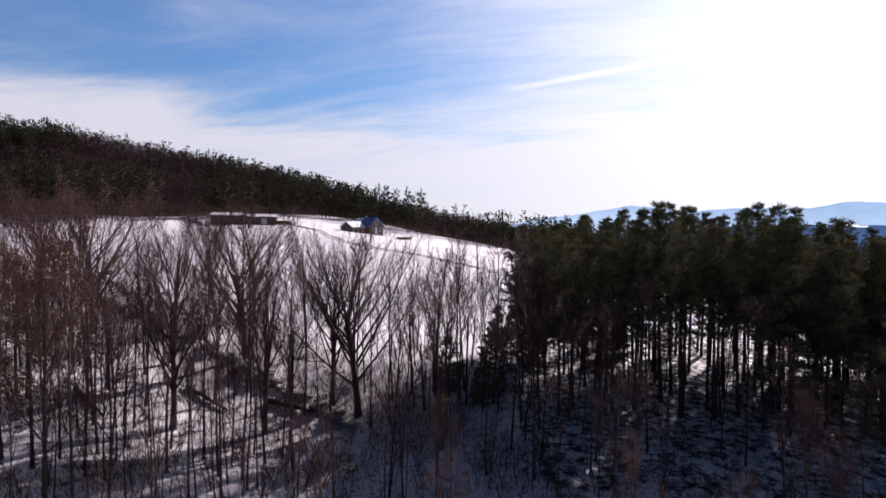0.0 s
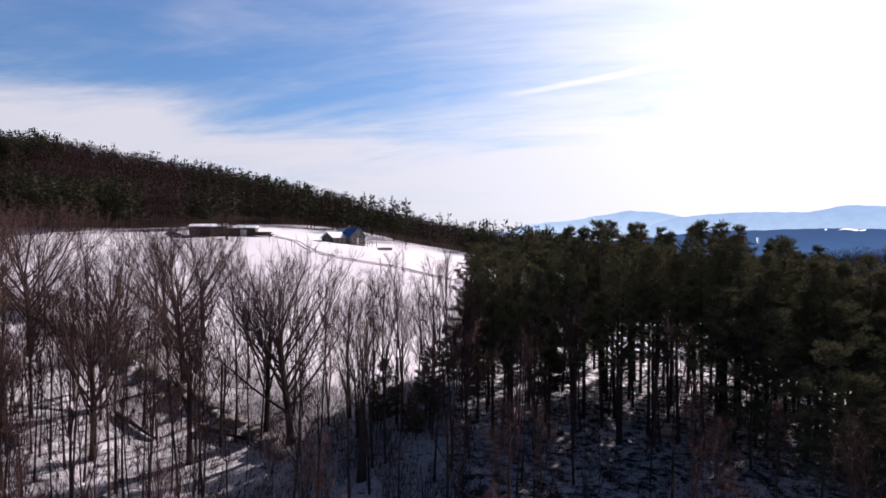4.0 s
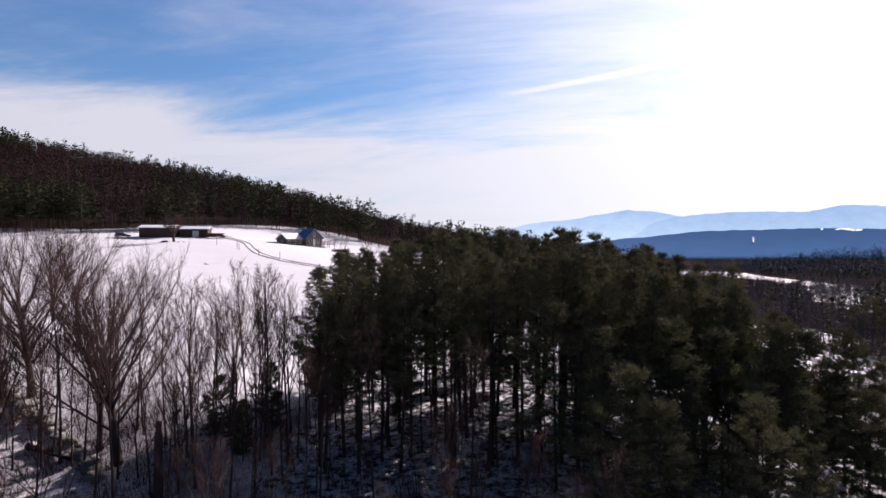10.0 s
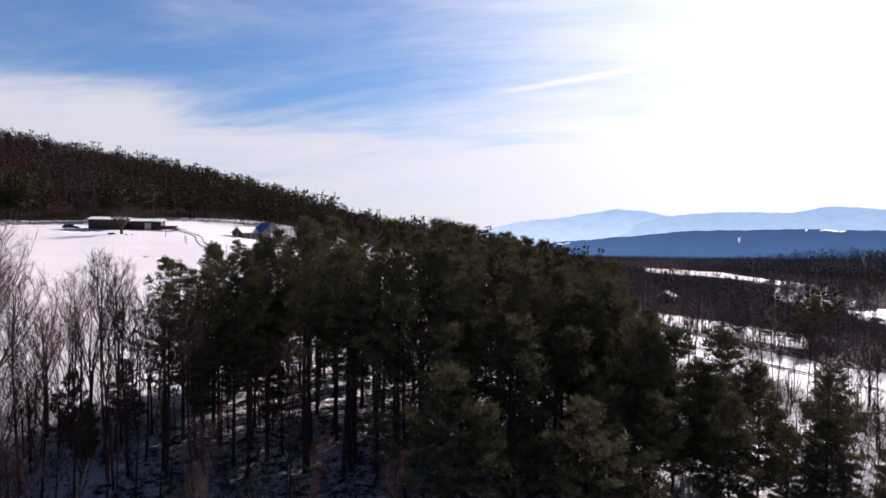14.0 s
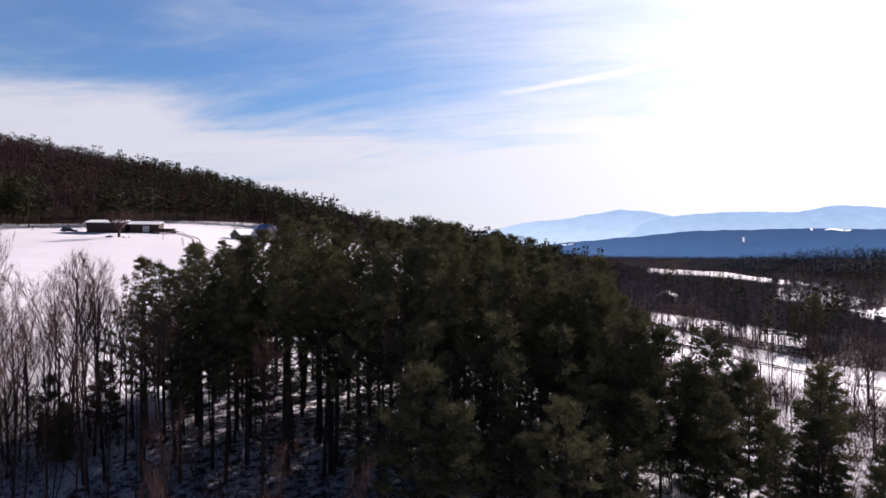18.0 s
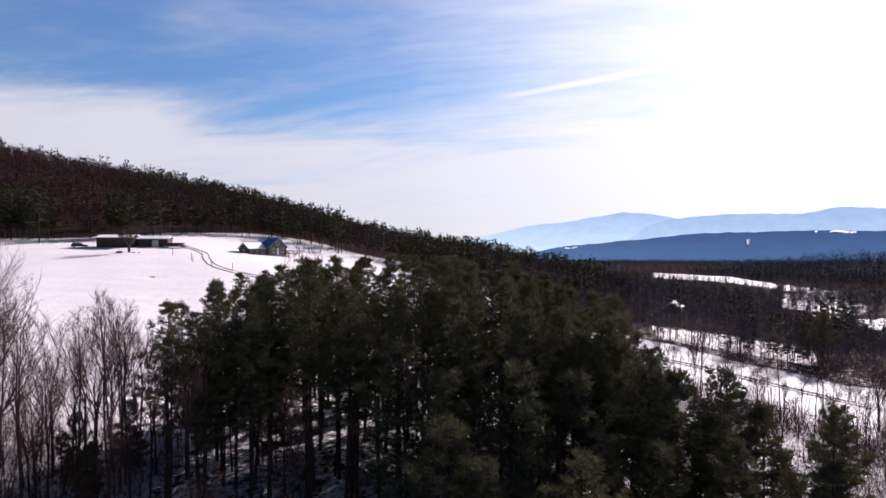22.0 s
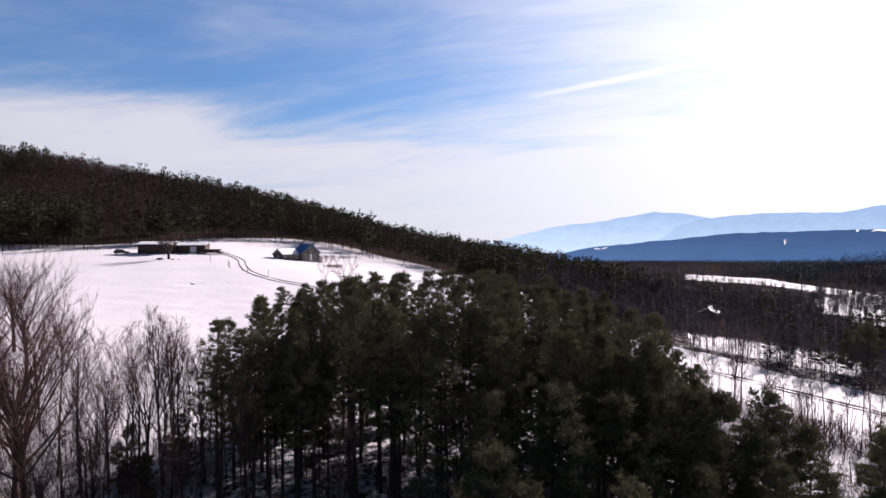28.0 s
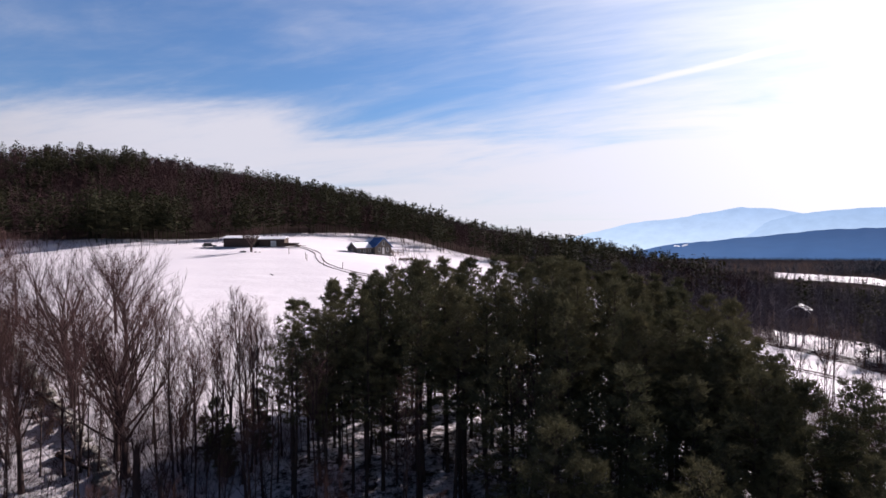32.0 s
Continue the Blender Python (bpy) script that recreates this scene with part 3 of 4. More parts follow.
named_pines = [(18.4, 60.7), (27.0, 57.9), (4.6, 59.2), (35.8, 58.8), (26.0, 36.5), (10.5, 60.0), (14.5, 58.5), (22.5, 61.0)]
rng = random.Random(8)
stand = [(x, y, 1.0) for x, y in named_pines]
stand += [p for p in scattered(3, 102, in_pines, 2.3, (0, 56, 45, 80)) + scattered(25, 16, lambda x, y: in_pines(x, y) and x > 32, 2.2, (32, 50, 44, 66)) + scattered(4, 26, lambda x, y: in_pines(x, y) and y < 48, 2.9, (0, 56, 28, 48)) if all((p[0] - a) ** 2 + (p[1] - b) ** 2 > 5 for a, b in named_pines)]
thin = random.Random(77)
stand = [p for i, p in enumerate(stand) if i < 8 or not (14.5 < p[0] < 23.5 and p[1] > 52) or thin.random() > 0.10]
by_kind = [[], [], [], [], []]
for i, (x, y, _) in enumerate(stand):
    kind = 4 if y < 45 else (1, 3)[i % 2] if y < 52 and x < 26 else (0, 2)[i % 2] if x < 11 or x > 38 else (1, 3)[i % 2] if 13 < x < 25 else i % 4
    top = pine_top(x, y) + (min(0.3, rng.gauss(-1.1, 1.0)) if i >= 8 else 0.2)
    by_kind[kind].append((x, y, (top - ground_at(x, y)) / PINE_TALL[kind]))
for kind in range(5):
    plant([PINES[kind]], by_kind[kind], "white_pine", ("trunk", "crown"),
          "tall dark green white pine with a bare lower trunk, in snow", "pine tree", "pine stand")

wide_places = [(-12.8, 51.2, 1.0), (-15.8, 53.4, 0.94), (-20.5, 47.5, 0.98), (-26.8, 60, 0.95), (-28.2, 46.4, 0.92), (-33.5, 57, 0.95), (-45, 62, 0.95), (-30, 72, 0.85), (-52, 50, 0.92),
               (-60, 74, 0.9), (-40, 82, 0.8)]
plant(WIDE, wide_places, "bare_tree", ("trunk", "crown"),
      "large leafless tree with spreading grey-brown limbs, at the wood's edge", "tree", "leafless wood")


def clear(x, y):
    return not in_pines(x, y) and all((x - a) ** 2 + (y - b) ** 2 > 4 for a, b, _ in wide_places)


left_wood = scattered(5, 150, lambda x, y: 34 < y < wood_edge(x) and x < 4 and clear(x, y), 2.0, (-75, 6, 30, 100))
plant(NARROW, left_wood[:36] + [(x, y, 0.75 * q) for x, y, q in scattered(29, 12, lambda x, y: clear(x, y), 2.2, (-16, 3, 47, 66))] + [(x, y, 0.42 * q) for x, y, q in scattered(23, 24, lambda x, y: y + 0.75 * (x - 69) < 76, 3.0, (46, 80, 42, 75))], "leafless_tree", ("trunk", "crown"), "leafless forked tree with fine brown twigs, in snow", "tree", "leafless wood")
plant(POLES, left_wood[128:] + scattered(6, 15, lambda x, y: 34 < y < 56 and clear(x, y), 1.8, (-18, 4, 32, 60)) + scattered(26, 55, lambda x, y: 30 < y < 54 and clear(x, y), 1.6, (-55, -18, 30, 58)) + [(x, y, q * 0.62) for x, y, q in scattered(16, 85, lambda x, y: clear(x, y) and (x < -14 or y < 38), 1.6, (-52, 24, 20, 47))],
      "slender_tree", ("stem", "crown"), "slender leafless young tree with a straight stem, in snow", "tree", "leafless wood")
plant(SAPLINGS, scattered(7, 240, lambda x, y: y < wood_edge(x) + 2, 1.1, (-55, 44, 19, 66)) + scattered(17, 55, lambda x, y: 60 < y + 0.75 * (x - 69) < 78, 1.3, (46, 100, 50, 95)), "sapling", ("stem", "crown"),
      "thin leafless sapling with brown twigs, in snow", "sapling", "undergrowth")
plant(SHORT_PINES, [(46.0, 46.0, 1.0), (42.6, 45.5, 1.15), (53.6, 45.6, 0.84), (49.2, 46.4, 0.93), (62, 57.5, 0.5), (51.5, 42.5, 0.7), (56.5, 42.5, 0.5), (44.5, 41.5, 0.85), (48, 41, 0.6),
                    (47.8, 50, 0.72), (60, 47, 0.42), (54, 40.5, 0.5), (43.5, 51, 0.8), (-4.3, 52.1, 0.62), (0.2, 52.2, 0.6), (-1.2, 49.0, 0.5), (36, 67, 0.75), (5.5, 62, 0.5), (40, 64, 0.7), (4.2, 57, 0.6), (11.5, 54.5, 0.6), (92, 110, 0.75), (95, 109, 0.85), (17, 68, 0.55), (20, 71, 0.6), (18.5, 74, 0.6), (14, 70, 0.5), (22, 67, 0.5), (2.5, 60, 0.55), (1.5, 64, 0.6), (7.5, 66, 0.7)], "young_pine", ("trunk", "crown"),
      "young green pine with boughs near the ground", "pine tree", "young pines")
plant(POLES, [(x, y, 0.85 * q) for x, y, q in scattered(19, 24, lambda x, y: y < 56, 1.8, (0, 26, 38, 62))], "slender_tree", ("stem", "crown"),
      "slender leafless young tree with a straight stem, in snow", "tree", "leafless wood")
plant(POLES, [(x, y, 0.55 * q) for x, y, q in scattered(9, 90, lambda x, y: 50 + 0.1 * (y - 40) < x and y + 0.75 * (x - 69) < 76, 1.5, (46, 92, 32, 92))], "slender_tree", ("stem", "crown"),
      "slender leafless young tree with a straight stem, in snow", "tree", "roadside wood")

for i, (x, y, q) in enumerate(((-38, 43, 1.1), (-30.5, 55.5, 0.95), (-41, 46.5, 0.95), (-23.6, 52.5, 1.05), (-6.4, 50.5, 0.9), (-36, 49, 1.1), (-29, 32, 1.3), (-33.5, 37, 1.2))):
    tree_thing("beech_tree", list(zip(("trunk", "crown", "leaves"), BEECHES[0 if i < 3 or i > 5 else 1])), "young beech holding withered brown leaves, in snow", "tree", "leafless wood", standing(x, y, i * 1.9, q))


# ---- far woods ----
def far_templates():
    out = []
    for s in range(4):       # bare crowns
        w = Wood(700 + s)
        r = w.rng
        w.spike(Vector((0, 0, -0.3)), Vector((0, 0, 11.5)), 0.14)
        for _ in range(74):
            z = r.uniform(2.4, 11.8)
            a = r.uniform(0, 6.28)
            q = r.uniform(0.5, 1.7)
            p = Vector((0, 0, z))
            w.blade(p, p + Vector((math.cos(a) * q, math.sin(a) * q, 1)).normalized() * r.uniform(1.5, 3.4), r.uniform(0.04, 0.10))
        out.append((np.array([tuple(v) for v in w.v]), np.array(w.f)))
    for s in range(3):       # conifers
        w = Wood(720 + s)
        r = w.rng
        w.spike(Vector((0, 0, -0.3)), Vector((0, 0, 15)), 0.16)
        for _ in range(96):
            z = r.uniform(3.2, 14.9)
            a = r.uniform(0, 6.28)
            length = (16.2 - z) ** 0.75 * 0.50 * r.uniform(0.7, 1.2) + 0.4
            p = Vector((0, 0, z))
            w.blade(p, p + Vector((math.cos(a), math.sin(a), r.uniform(-0.1, 0.5))) * length, r.uniform(0.16, 0.34))
        out.append((np.array([tuple(v) for v in w.v]), np.array(w.f)))
    return out


FAR = far_templates()
FAR_LITE = [(v[np.unique(f[:26])] * (1.25, 1.25, 1.0), np.searchsorted(np.unique(f[:26]), f[:26])) for v, f in FAR]


def far_wood(name, label, seed, count, box, inside, conifers, mat_bare, mat_pine, size=(0.8, 1.15), lite=False):
    """A wood too far and dense to count: bare trees in one mesh, conifers in another."""
    rng = np.random.default_rng(seed)
    x, y = rng.uniform(box[0], box[1], count * 3), rng.uniform(box[2], box[3], count * 3)
    keep = inside(x, y)
    x, y = x[keep][:count], y[keep][:count]
    z = height(x, y)
    patch = np.sin(x * 0.043 + 1.3 + np.sin(y * 0.031)) * np.sin(y * 0.037 + 0.4 + np.sin(x * 0.027)) + 0.5 * np.sin(x * 0.11) * np.sin(y * 0.09)
    is_pine = rng.random(len(x)) < conifers * (0.3 + 4.0 * smooth(0.15, 0.7, patch))
    turn, s, kind = rng.uniform(0, 6.28, len(x)), rng.uniform(*size, len(x)) * np.where(is_pine, 1.08, 0.97), rng.integers(0, 12, len(x))
    if name == "hillside_wood":      # lower growth toward the valley
        s = s * (1 - 0.20 * smooth(-80, 10, x))
    if name == "valley_wood":        # and lower still between the far fields
        s = s * (1 - 0.48 * smooth(190, 300, np.hypot(x, y)))
    for pines in (False, True):
        vs, fs, n = [], [], 0
        for k in range(4 if not pines else 3):
            pick = np.where((is_pine == pines) & (kind % (3 if pines else 4) == k))[0]
            if not len(pick):
                continue
            tv, tf = (FAR_LITE if lite else FAR)[4 + k if pines else k]
            c, d = np.cos(turn[pick])[:, None], np.sin(turn[pick])[:, None]
            q = s[pick][:, None]
            v = np.stack([(tv[:, 0] * c - tv[:, 1] * d) * q + x[pick][:, None], (tv[:, 0] * d + tv[:, 1] * c) * q + y[pick][:, None],
                          tv[:, 2] * q + z[pick][:, None]], -1)
            fs.append((tf[None] + (np.arange(len(pick)) * len(tv))[:, None, None] + n).reshape(-1, 3))
            vs.append(v.reshape(-1, 3))
            n += v.shape[0] * v.shape[1]
        if vs:
            me = mesh_of(name, np.concatenate(vs), np.concatenate(fs), mat_pine if pines else mat_bare)
            tagged(new(name + ("_evergreens" if pines else "_bare_trees"), me), label + (" of dark evergreens" if pines else " of leafless brown trees"),
                   "woods", kind="stuff")


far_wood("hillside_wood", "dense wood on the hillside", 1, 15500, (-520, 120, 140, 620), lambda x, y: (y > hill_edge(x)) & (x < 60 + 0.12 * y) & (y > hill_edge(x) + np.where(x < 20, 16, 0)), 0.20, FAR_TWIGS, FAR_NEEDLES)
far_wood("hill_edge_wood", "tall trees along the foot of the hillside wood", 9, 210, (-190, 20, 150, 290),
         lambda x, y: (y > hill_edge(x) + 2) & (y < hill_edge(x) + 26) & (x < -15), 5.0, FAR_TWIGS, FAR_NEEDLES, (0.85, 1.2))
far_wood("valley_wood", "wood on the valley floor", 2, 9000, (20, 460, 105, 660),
         lambda x, y: (y > hill_edge(x)) & ~valley_open(x, y) & ~snow_floor(x, y) & (y + 0.75 * (x - 69) > 132), 0.10, HAZED_VALLEY_TWIGS, FAR_NEEDLES, (0.5, 0.85))
far_wood("hedgerow_wood", "low wood and hedgerows between the valley fields", 6, 3600, (60, 300, 75, 330),
         lambda x, y: (y > hill_edge(x)) & ~valley_open(x, y) & ~within(OPEN_WOOD, x, y), 0.05, HAZED_VALLEY_TWIGS, FAR_NEEDLES, (0.30, 0.52))
far_wood("treeline_wood", "row of trees behind the roadside field", 8, 820, (50, 190, 60, 150),
         lambda x, y: ~valley_open(x, y) & (y + 0.75 * (x - 69) < 136) & (y > 62), 0.03, HAZED_VALLEY_TWIGS, FAR_NEEDLES, (0.40, 0.66))
far_wood("field_edge_trees", "close row of small trees where the roadside field ends", 12, 260, (50, 190, 60, 150),
         lambda x, y: ~valley_open(x, y) & (y + 0.75 * (x - 69) < 119) & (y > 62), 0.03, HAZED_VALLEY_TWIGS, FAR_NEEDLES, (0.30, 0.55))
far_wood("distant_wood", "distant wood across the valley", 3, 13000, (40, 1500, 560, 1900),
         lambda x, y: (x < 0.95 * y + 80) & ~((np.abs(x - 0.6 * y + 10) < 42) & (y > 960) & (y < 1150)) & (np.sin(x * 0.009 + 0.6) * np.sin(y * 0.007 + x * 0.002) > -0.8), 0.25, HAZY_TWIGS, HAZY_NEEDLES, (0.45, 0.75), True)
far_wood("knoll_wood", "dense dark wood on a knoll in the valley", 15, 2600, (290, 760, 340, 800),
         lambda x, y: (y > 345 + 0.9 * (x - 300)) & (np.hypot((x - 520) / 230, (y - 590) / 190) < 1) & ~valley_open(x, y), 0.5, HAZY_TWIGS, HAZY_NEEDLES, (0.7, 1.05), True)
far_wood("thin_wood", "thin open wood over white snow", 14, 560, (60, 260, 100, 360), lambda x, y: snow_floor(x, y), 0.03, HAZED_VALLEY_TWIGS, FAR_NEEDLES, (0.5, 0.8))
far_wood("valley_scatter", "scattered trees along the valley fields", 4, 230, (95, 420, 105, 660),
         lambda x, y: valley_open(x, y) & (y + 0.75 * (x - 69) > 150), 0.05, HAZED_VALLEY_TWIGS, FAR_NEEDLES, (0.35, 0.6))


# ---- distance ----
def ridge(name, label, mat, dist, a0, a1, crest, base, depth, seed, rough):
    """A long far ridge: crest(angle) metres high, sloping down toward the valley."""
    cols, rows = 260, 7
    ang = np.linspace(radians(a0), radians(a1), cols)
    top = np.array([crest(math.degrees(a)) + rough * (noise.fractal(Vector((a * 40, seed, 0)), 1.0, 2.0, 5)) for a in ang])
    vs = []
    for r in range(rows):
        f = r / (rows - 1)
        d = dist - depth * (1 - f)
        vs.append(np.stack([d * np.sin(ang), d * np.cos(ang), base + (top - base) * (f ** 0.8)], -1))
    me = mesh_of(name, np.stack(vs), grid_faces(rows, cols, False), mat, True)
    return tagged(new(name, me), label, "hills", kind="structure")


MOUNTAIN_LINE = ((-75, -3, 3.0, 6.0, 8.6, 10.5, 13, 15, 17.8, 20, 22, 26, 32, 44, 85), (-60, -20, 46, 104, 158, 168, 192, 226, 256, 240, 204, 180, 150, 100, 60))
NEAR_LINE = ((14, 17.5, 20, 22, 24.5, 26.9, 30, 32.4, 33.6, 34.8, 36, 37.6, 44, 60, 85), (-60, 60, 148, 192, 216, 222, 224, 214, 236, 254, 250, 234, 205, 150, 80))
RIDGE_LINE = ((4, 9, 12.2, 17.5, 24.9, 31.4, 37.5, 50, 85), (-60, -25, 4, 29, 60, 68, 65, 45, 0))
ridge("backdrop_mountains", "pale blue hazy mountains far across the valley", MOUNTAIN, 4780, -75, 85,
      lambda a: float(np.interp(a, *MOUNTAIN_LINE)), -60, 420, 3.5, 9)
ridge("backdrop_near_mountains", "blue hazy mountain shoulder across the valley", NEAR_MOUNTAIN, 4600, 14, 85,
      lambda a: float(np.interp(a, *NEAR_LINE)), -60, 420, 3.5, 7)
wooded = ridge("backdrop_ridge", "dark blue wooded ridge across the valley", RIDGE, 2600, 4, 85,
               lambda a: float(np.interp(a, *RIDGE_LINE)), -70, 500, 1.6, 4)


def clearing(a0, a1, f0, f1):
    """A snow-covered clearing lying on the wooded ridge."""
    vs = []
    for f in np.linspace(f0, f1, 4):
        d = 2600 - 500 * (1 - f) - 4
        row = []
        for a in np.linspace(a0, a1, 7):
            wob = 0.03 * math.sin(a * 37 + f * 9)
            top = float(np.interp(a, *RIDGE_LINE))
            row.append((d * math.sin(radians(a)), d * math.cos(radians(a)), -70 + (top + 70) * (max(0, f + wob) ** 0.8) + 1.5))
        vs.append(row)
    o = new("clearing", mesh_of("clearing", np.array(vs), grid_faces(4, 7, False), SNOW_FAR))
    o.parent = wooded


SNOW_FAR = surface("far_snow", two_tone((0.62, 0.66, 0.74), (0.55, 0.60, 0.70), 0.01), 0.8)
clearing(33.4, 36.2, 0.93, 0.985)
clearing(28.35, 28.6, 0.55, 0.70)
clearing(31.0, 33.2, 0.02, 0.10)
clearing(12.4, 13.6, 0.80, 0.88)


# ---- building blocks ----
def block(bm, size, at=(0, 0, 0), turn=0.0, bevel=0.0):
    r = bmesh.ops.create_cube(bm, size=1.0)
    m = Matrix.Translation(at) @ Matrix.Rotation(turn, 4, "Z") @ Matrix.Diagonal((*size, 1))
    bmesh.ops.transform(bm, matrix=m, verts=r["verts"])
    if bevel:
        edges = list({e for v in r["verts"] for e in v.link_edges})
        bmesh.ops.bevel(bm, geom=edges, offset=bevel, segments=1, affect="EDGES")


def prism(bm, outline, y0, y1):
    """An outline in x, z drawn out along y."""
    a = [bm.verts.new((x, y0, z)) for x, z in outline]
    b = [bm.verts.new((x, y1, z)) for x, z in outline]
    bm.faces.new(a)
    bm.faces.new(b[::-1])
    for i in range(len(a)):
        j = (i + 1) % len(a)
        bm.faces.new((a[i], b[i], b[j], a[j]))


def part(name, bm, mat, parent=None, label="", at=None):
    bmesh.ops.recalc_face_normals(bm, faces=bm.faces)
    me = bpy.data.meshes.new(name)
    bm.to_mesh(me)
    bm.free()
    me.materials.append(mat)
    o = new(name, me)
    o.parent = parent
    if at is not None:
        o.matrix_basis = at
    return tagged(o, label) if label else o


def solid(name, mat, parent, pieces, label="", bevel=0.0):
    """One mesh of several blocks: (size, at) or (size, at, turn)."""
    bm = bmesh.new()
    for p in pieces:
        block(bm, p[0], p[1], p[2] if len(p) > 2 else 0.0, bevel)
    return part(name, bm, mat, parent, label)


def thing(name, label, category, m, group="", kind=""):
    o = tagged(new(name), label, category, group, kind)
    o.matrix_basis = m
    return o


LAP = surface("weathered_tan_siding", two_tone((0.095, 0.08, 0.066), (0.145, 0.12, 0.098), 0.8), 0.8, bump=(12, 0.2, 0.01))
DARK_WOOD = surface("dark_barn_boards", two_tone((0.05, 0.034, 0.027), (0.09, 0.06, 0.047), 0.7), 0.9, bump=(14, 0.4, 0.02))
BLUE_ROOF = surface("blue_metal_roof", two_tone((0.05, 0.13, 0.33), (0.08, 0.18, 0.40), 0.6), 0.45, 0.1)
ROOF_SNOW = surface("roof_snow", two_tone((0.86, 0.86, 0.90), (0.80, 0.80, 0.85), 0.5), 0.7, bump=(2, 0.4, 0.05))
PALE = surface("pale_painted_boards", two_tone((0.70, 0.68, 0.64), (0.60, 0.58, 0.54), 1.0), 0.7)
GLASS = surface("dark_window_glass", two_tone((0.02, 0.025, 0.03), (0.03, 0.035, 0.045), 0.8), 0.08, spec=0.6)
DECK_WOOD = surface("brown_deck_boards", two_tone((0.13, 0.085, 0.06), (0.19, 0.13, 0.09), 0.9), 0.85)
DIRT = surface("muddy_gravel", two_tone((0.085, 0.066, 0.058), (0.16, 0.13, 0.115), 0.35), 0.9, bump=(4, 0.6, 0.05))
STONE = surface("grey_field_stone", varied((0.13, 0.12, 0.11), (0.26, 0.24, 0.22), 1.5), 0.9, bump=(6, 0.5, 0.05))
PAINT = surface("dark_car_paint", two_tone((0.02, 0.022, 0.028), (0.03, 0.033, 0.04), 1.0), 0.25, 0.2, spec=0.6)
RUBBER = surface("tyre_rubber", two_tone((0.015, 0.015, 0.016), (0.03, 0.03, 0.03), 4.0), 0.9)
STEEL = surface("dull_steel", two_tone((0.32, 0.32, 0.33), (0.42, 0.42, 0.44), 3.0), 0.4, 0.9)
RUST = surface("rusty_iron", two_tone((0.16, 0.07, 0.04), (0.24, 0.11, 0.06), 2.0), 0.8, 0.2)


def window_part(parent, at, w=0.9, h=1.2, face="y"):
    """A window in a wall: frame with sill, panes and a middle bar."""
    turn = Matrix.Translation(at) @ Matrix.Rotation({"y": 0, "-x": -math.pi / 2, "x": math.pi / 2}[face], 4, "Z")
    bm = bmesh.new()
    for sx in (-1, 1):
        block(bm, (0.09, 0.08, h + 0.18), (sx * (w / 2 + 0.045), 0, 0))
    for sz in (-1, 1):
        block(bm, (w, 0.08, 0.09), (0, 0, sz * (h / 2 + 0.045)))
    block(bm, (w, 0.05, 0.05), (0, 0.005, 0))
    frame_part = part("window", bm, PALE, parent, "pale wooden window frame", turn)
    for sz in (-1, 1):
        bm = bmesh.new()
        block(bm, (w, 0.02, h / 2 - 0.03), (0, 0.015, sz * (h / 4 + 0.012)))
        part("pane", bm, GLASS, frame_part)
    bm = bmesh.new()
    block(bm, (w + 0.3, 0.14, 0.05), (0, -0.03, -h / 2 - 0.12))
    part("sill", bm, PALE, frame_part)


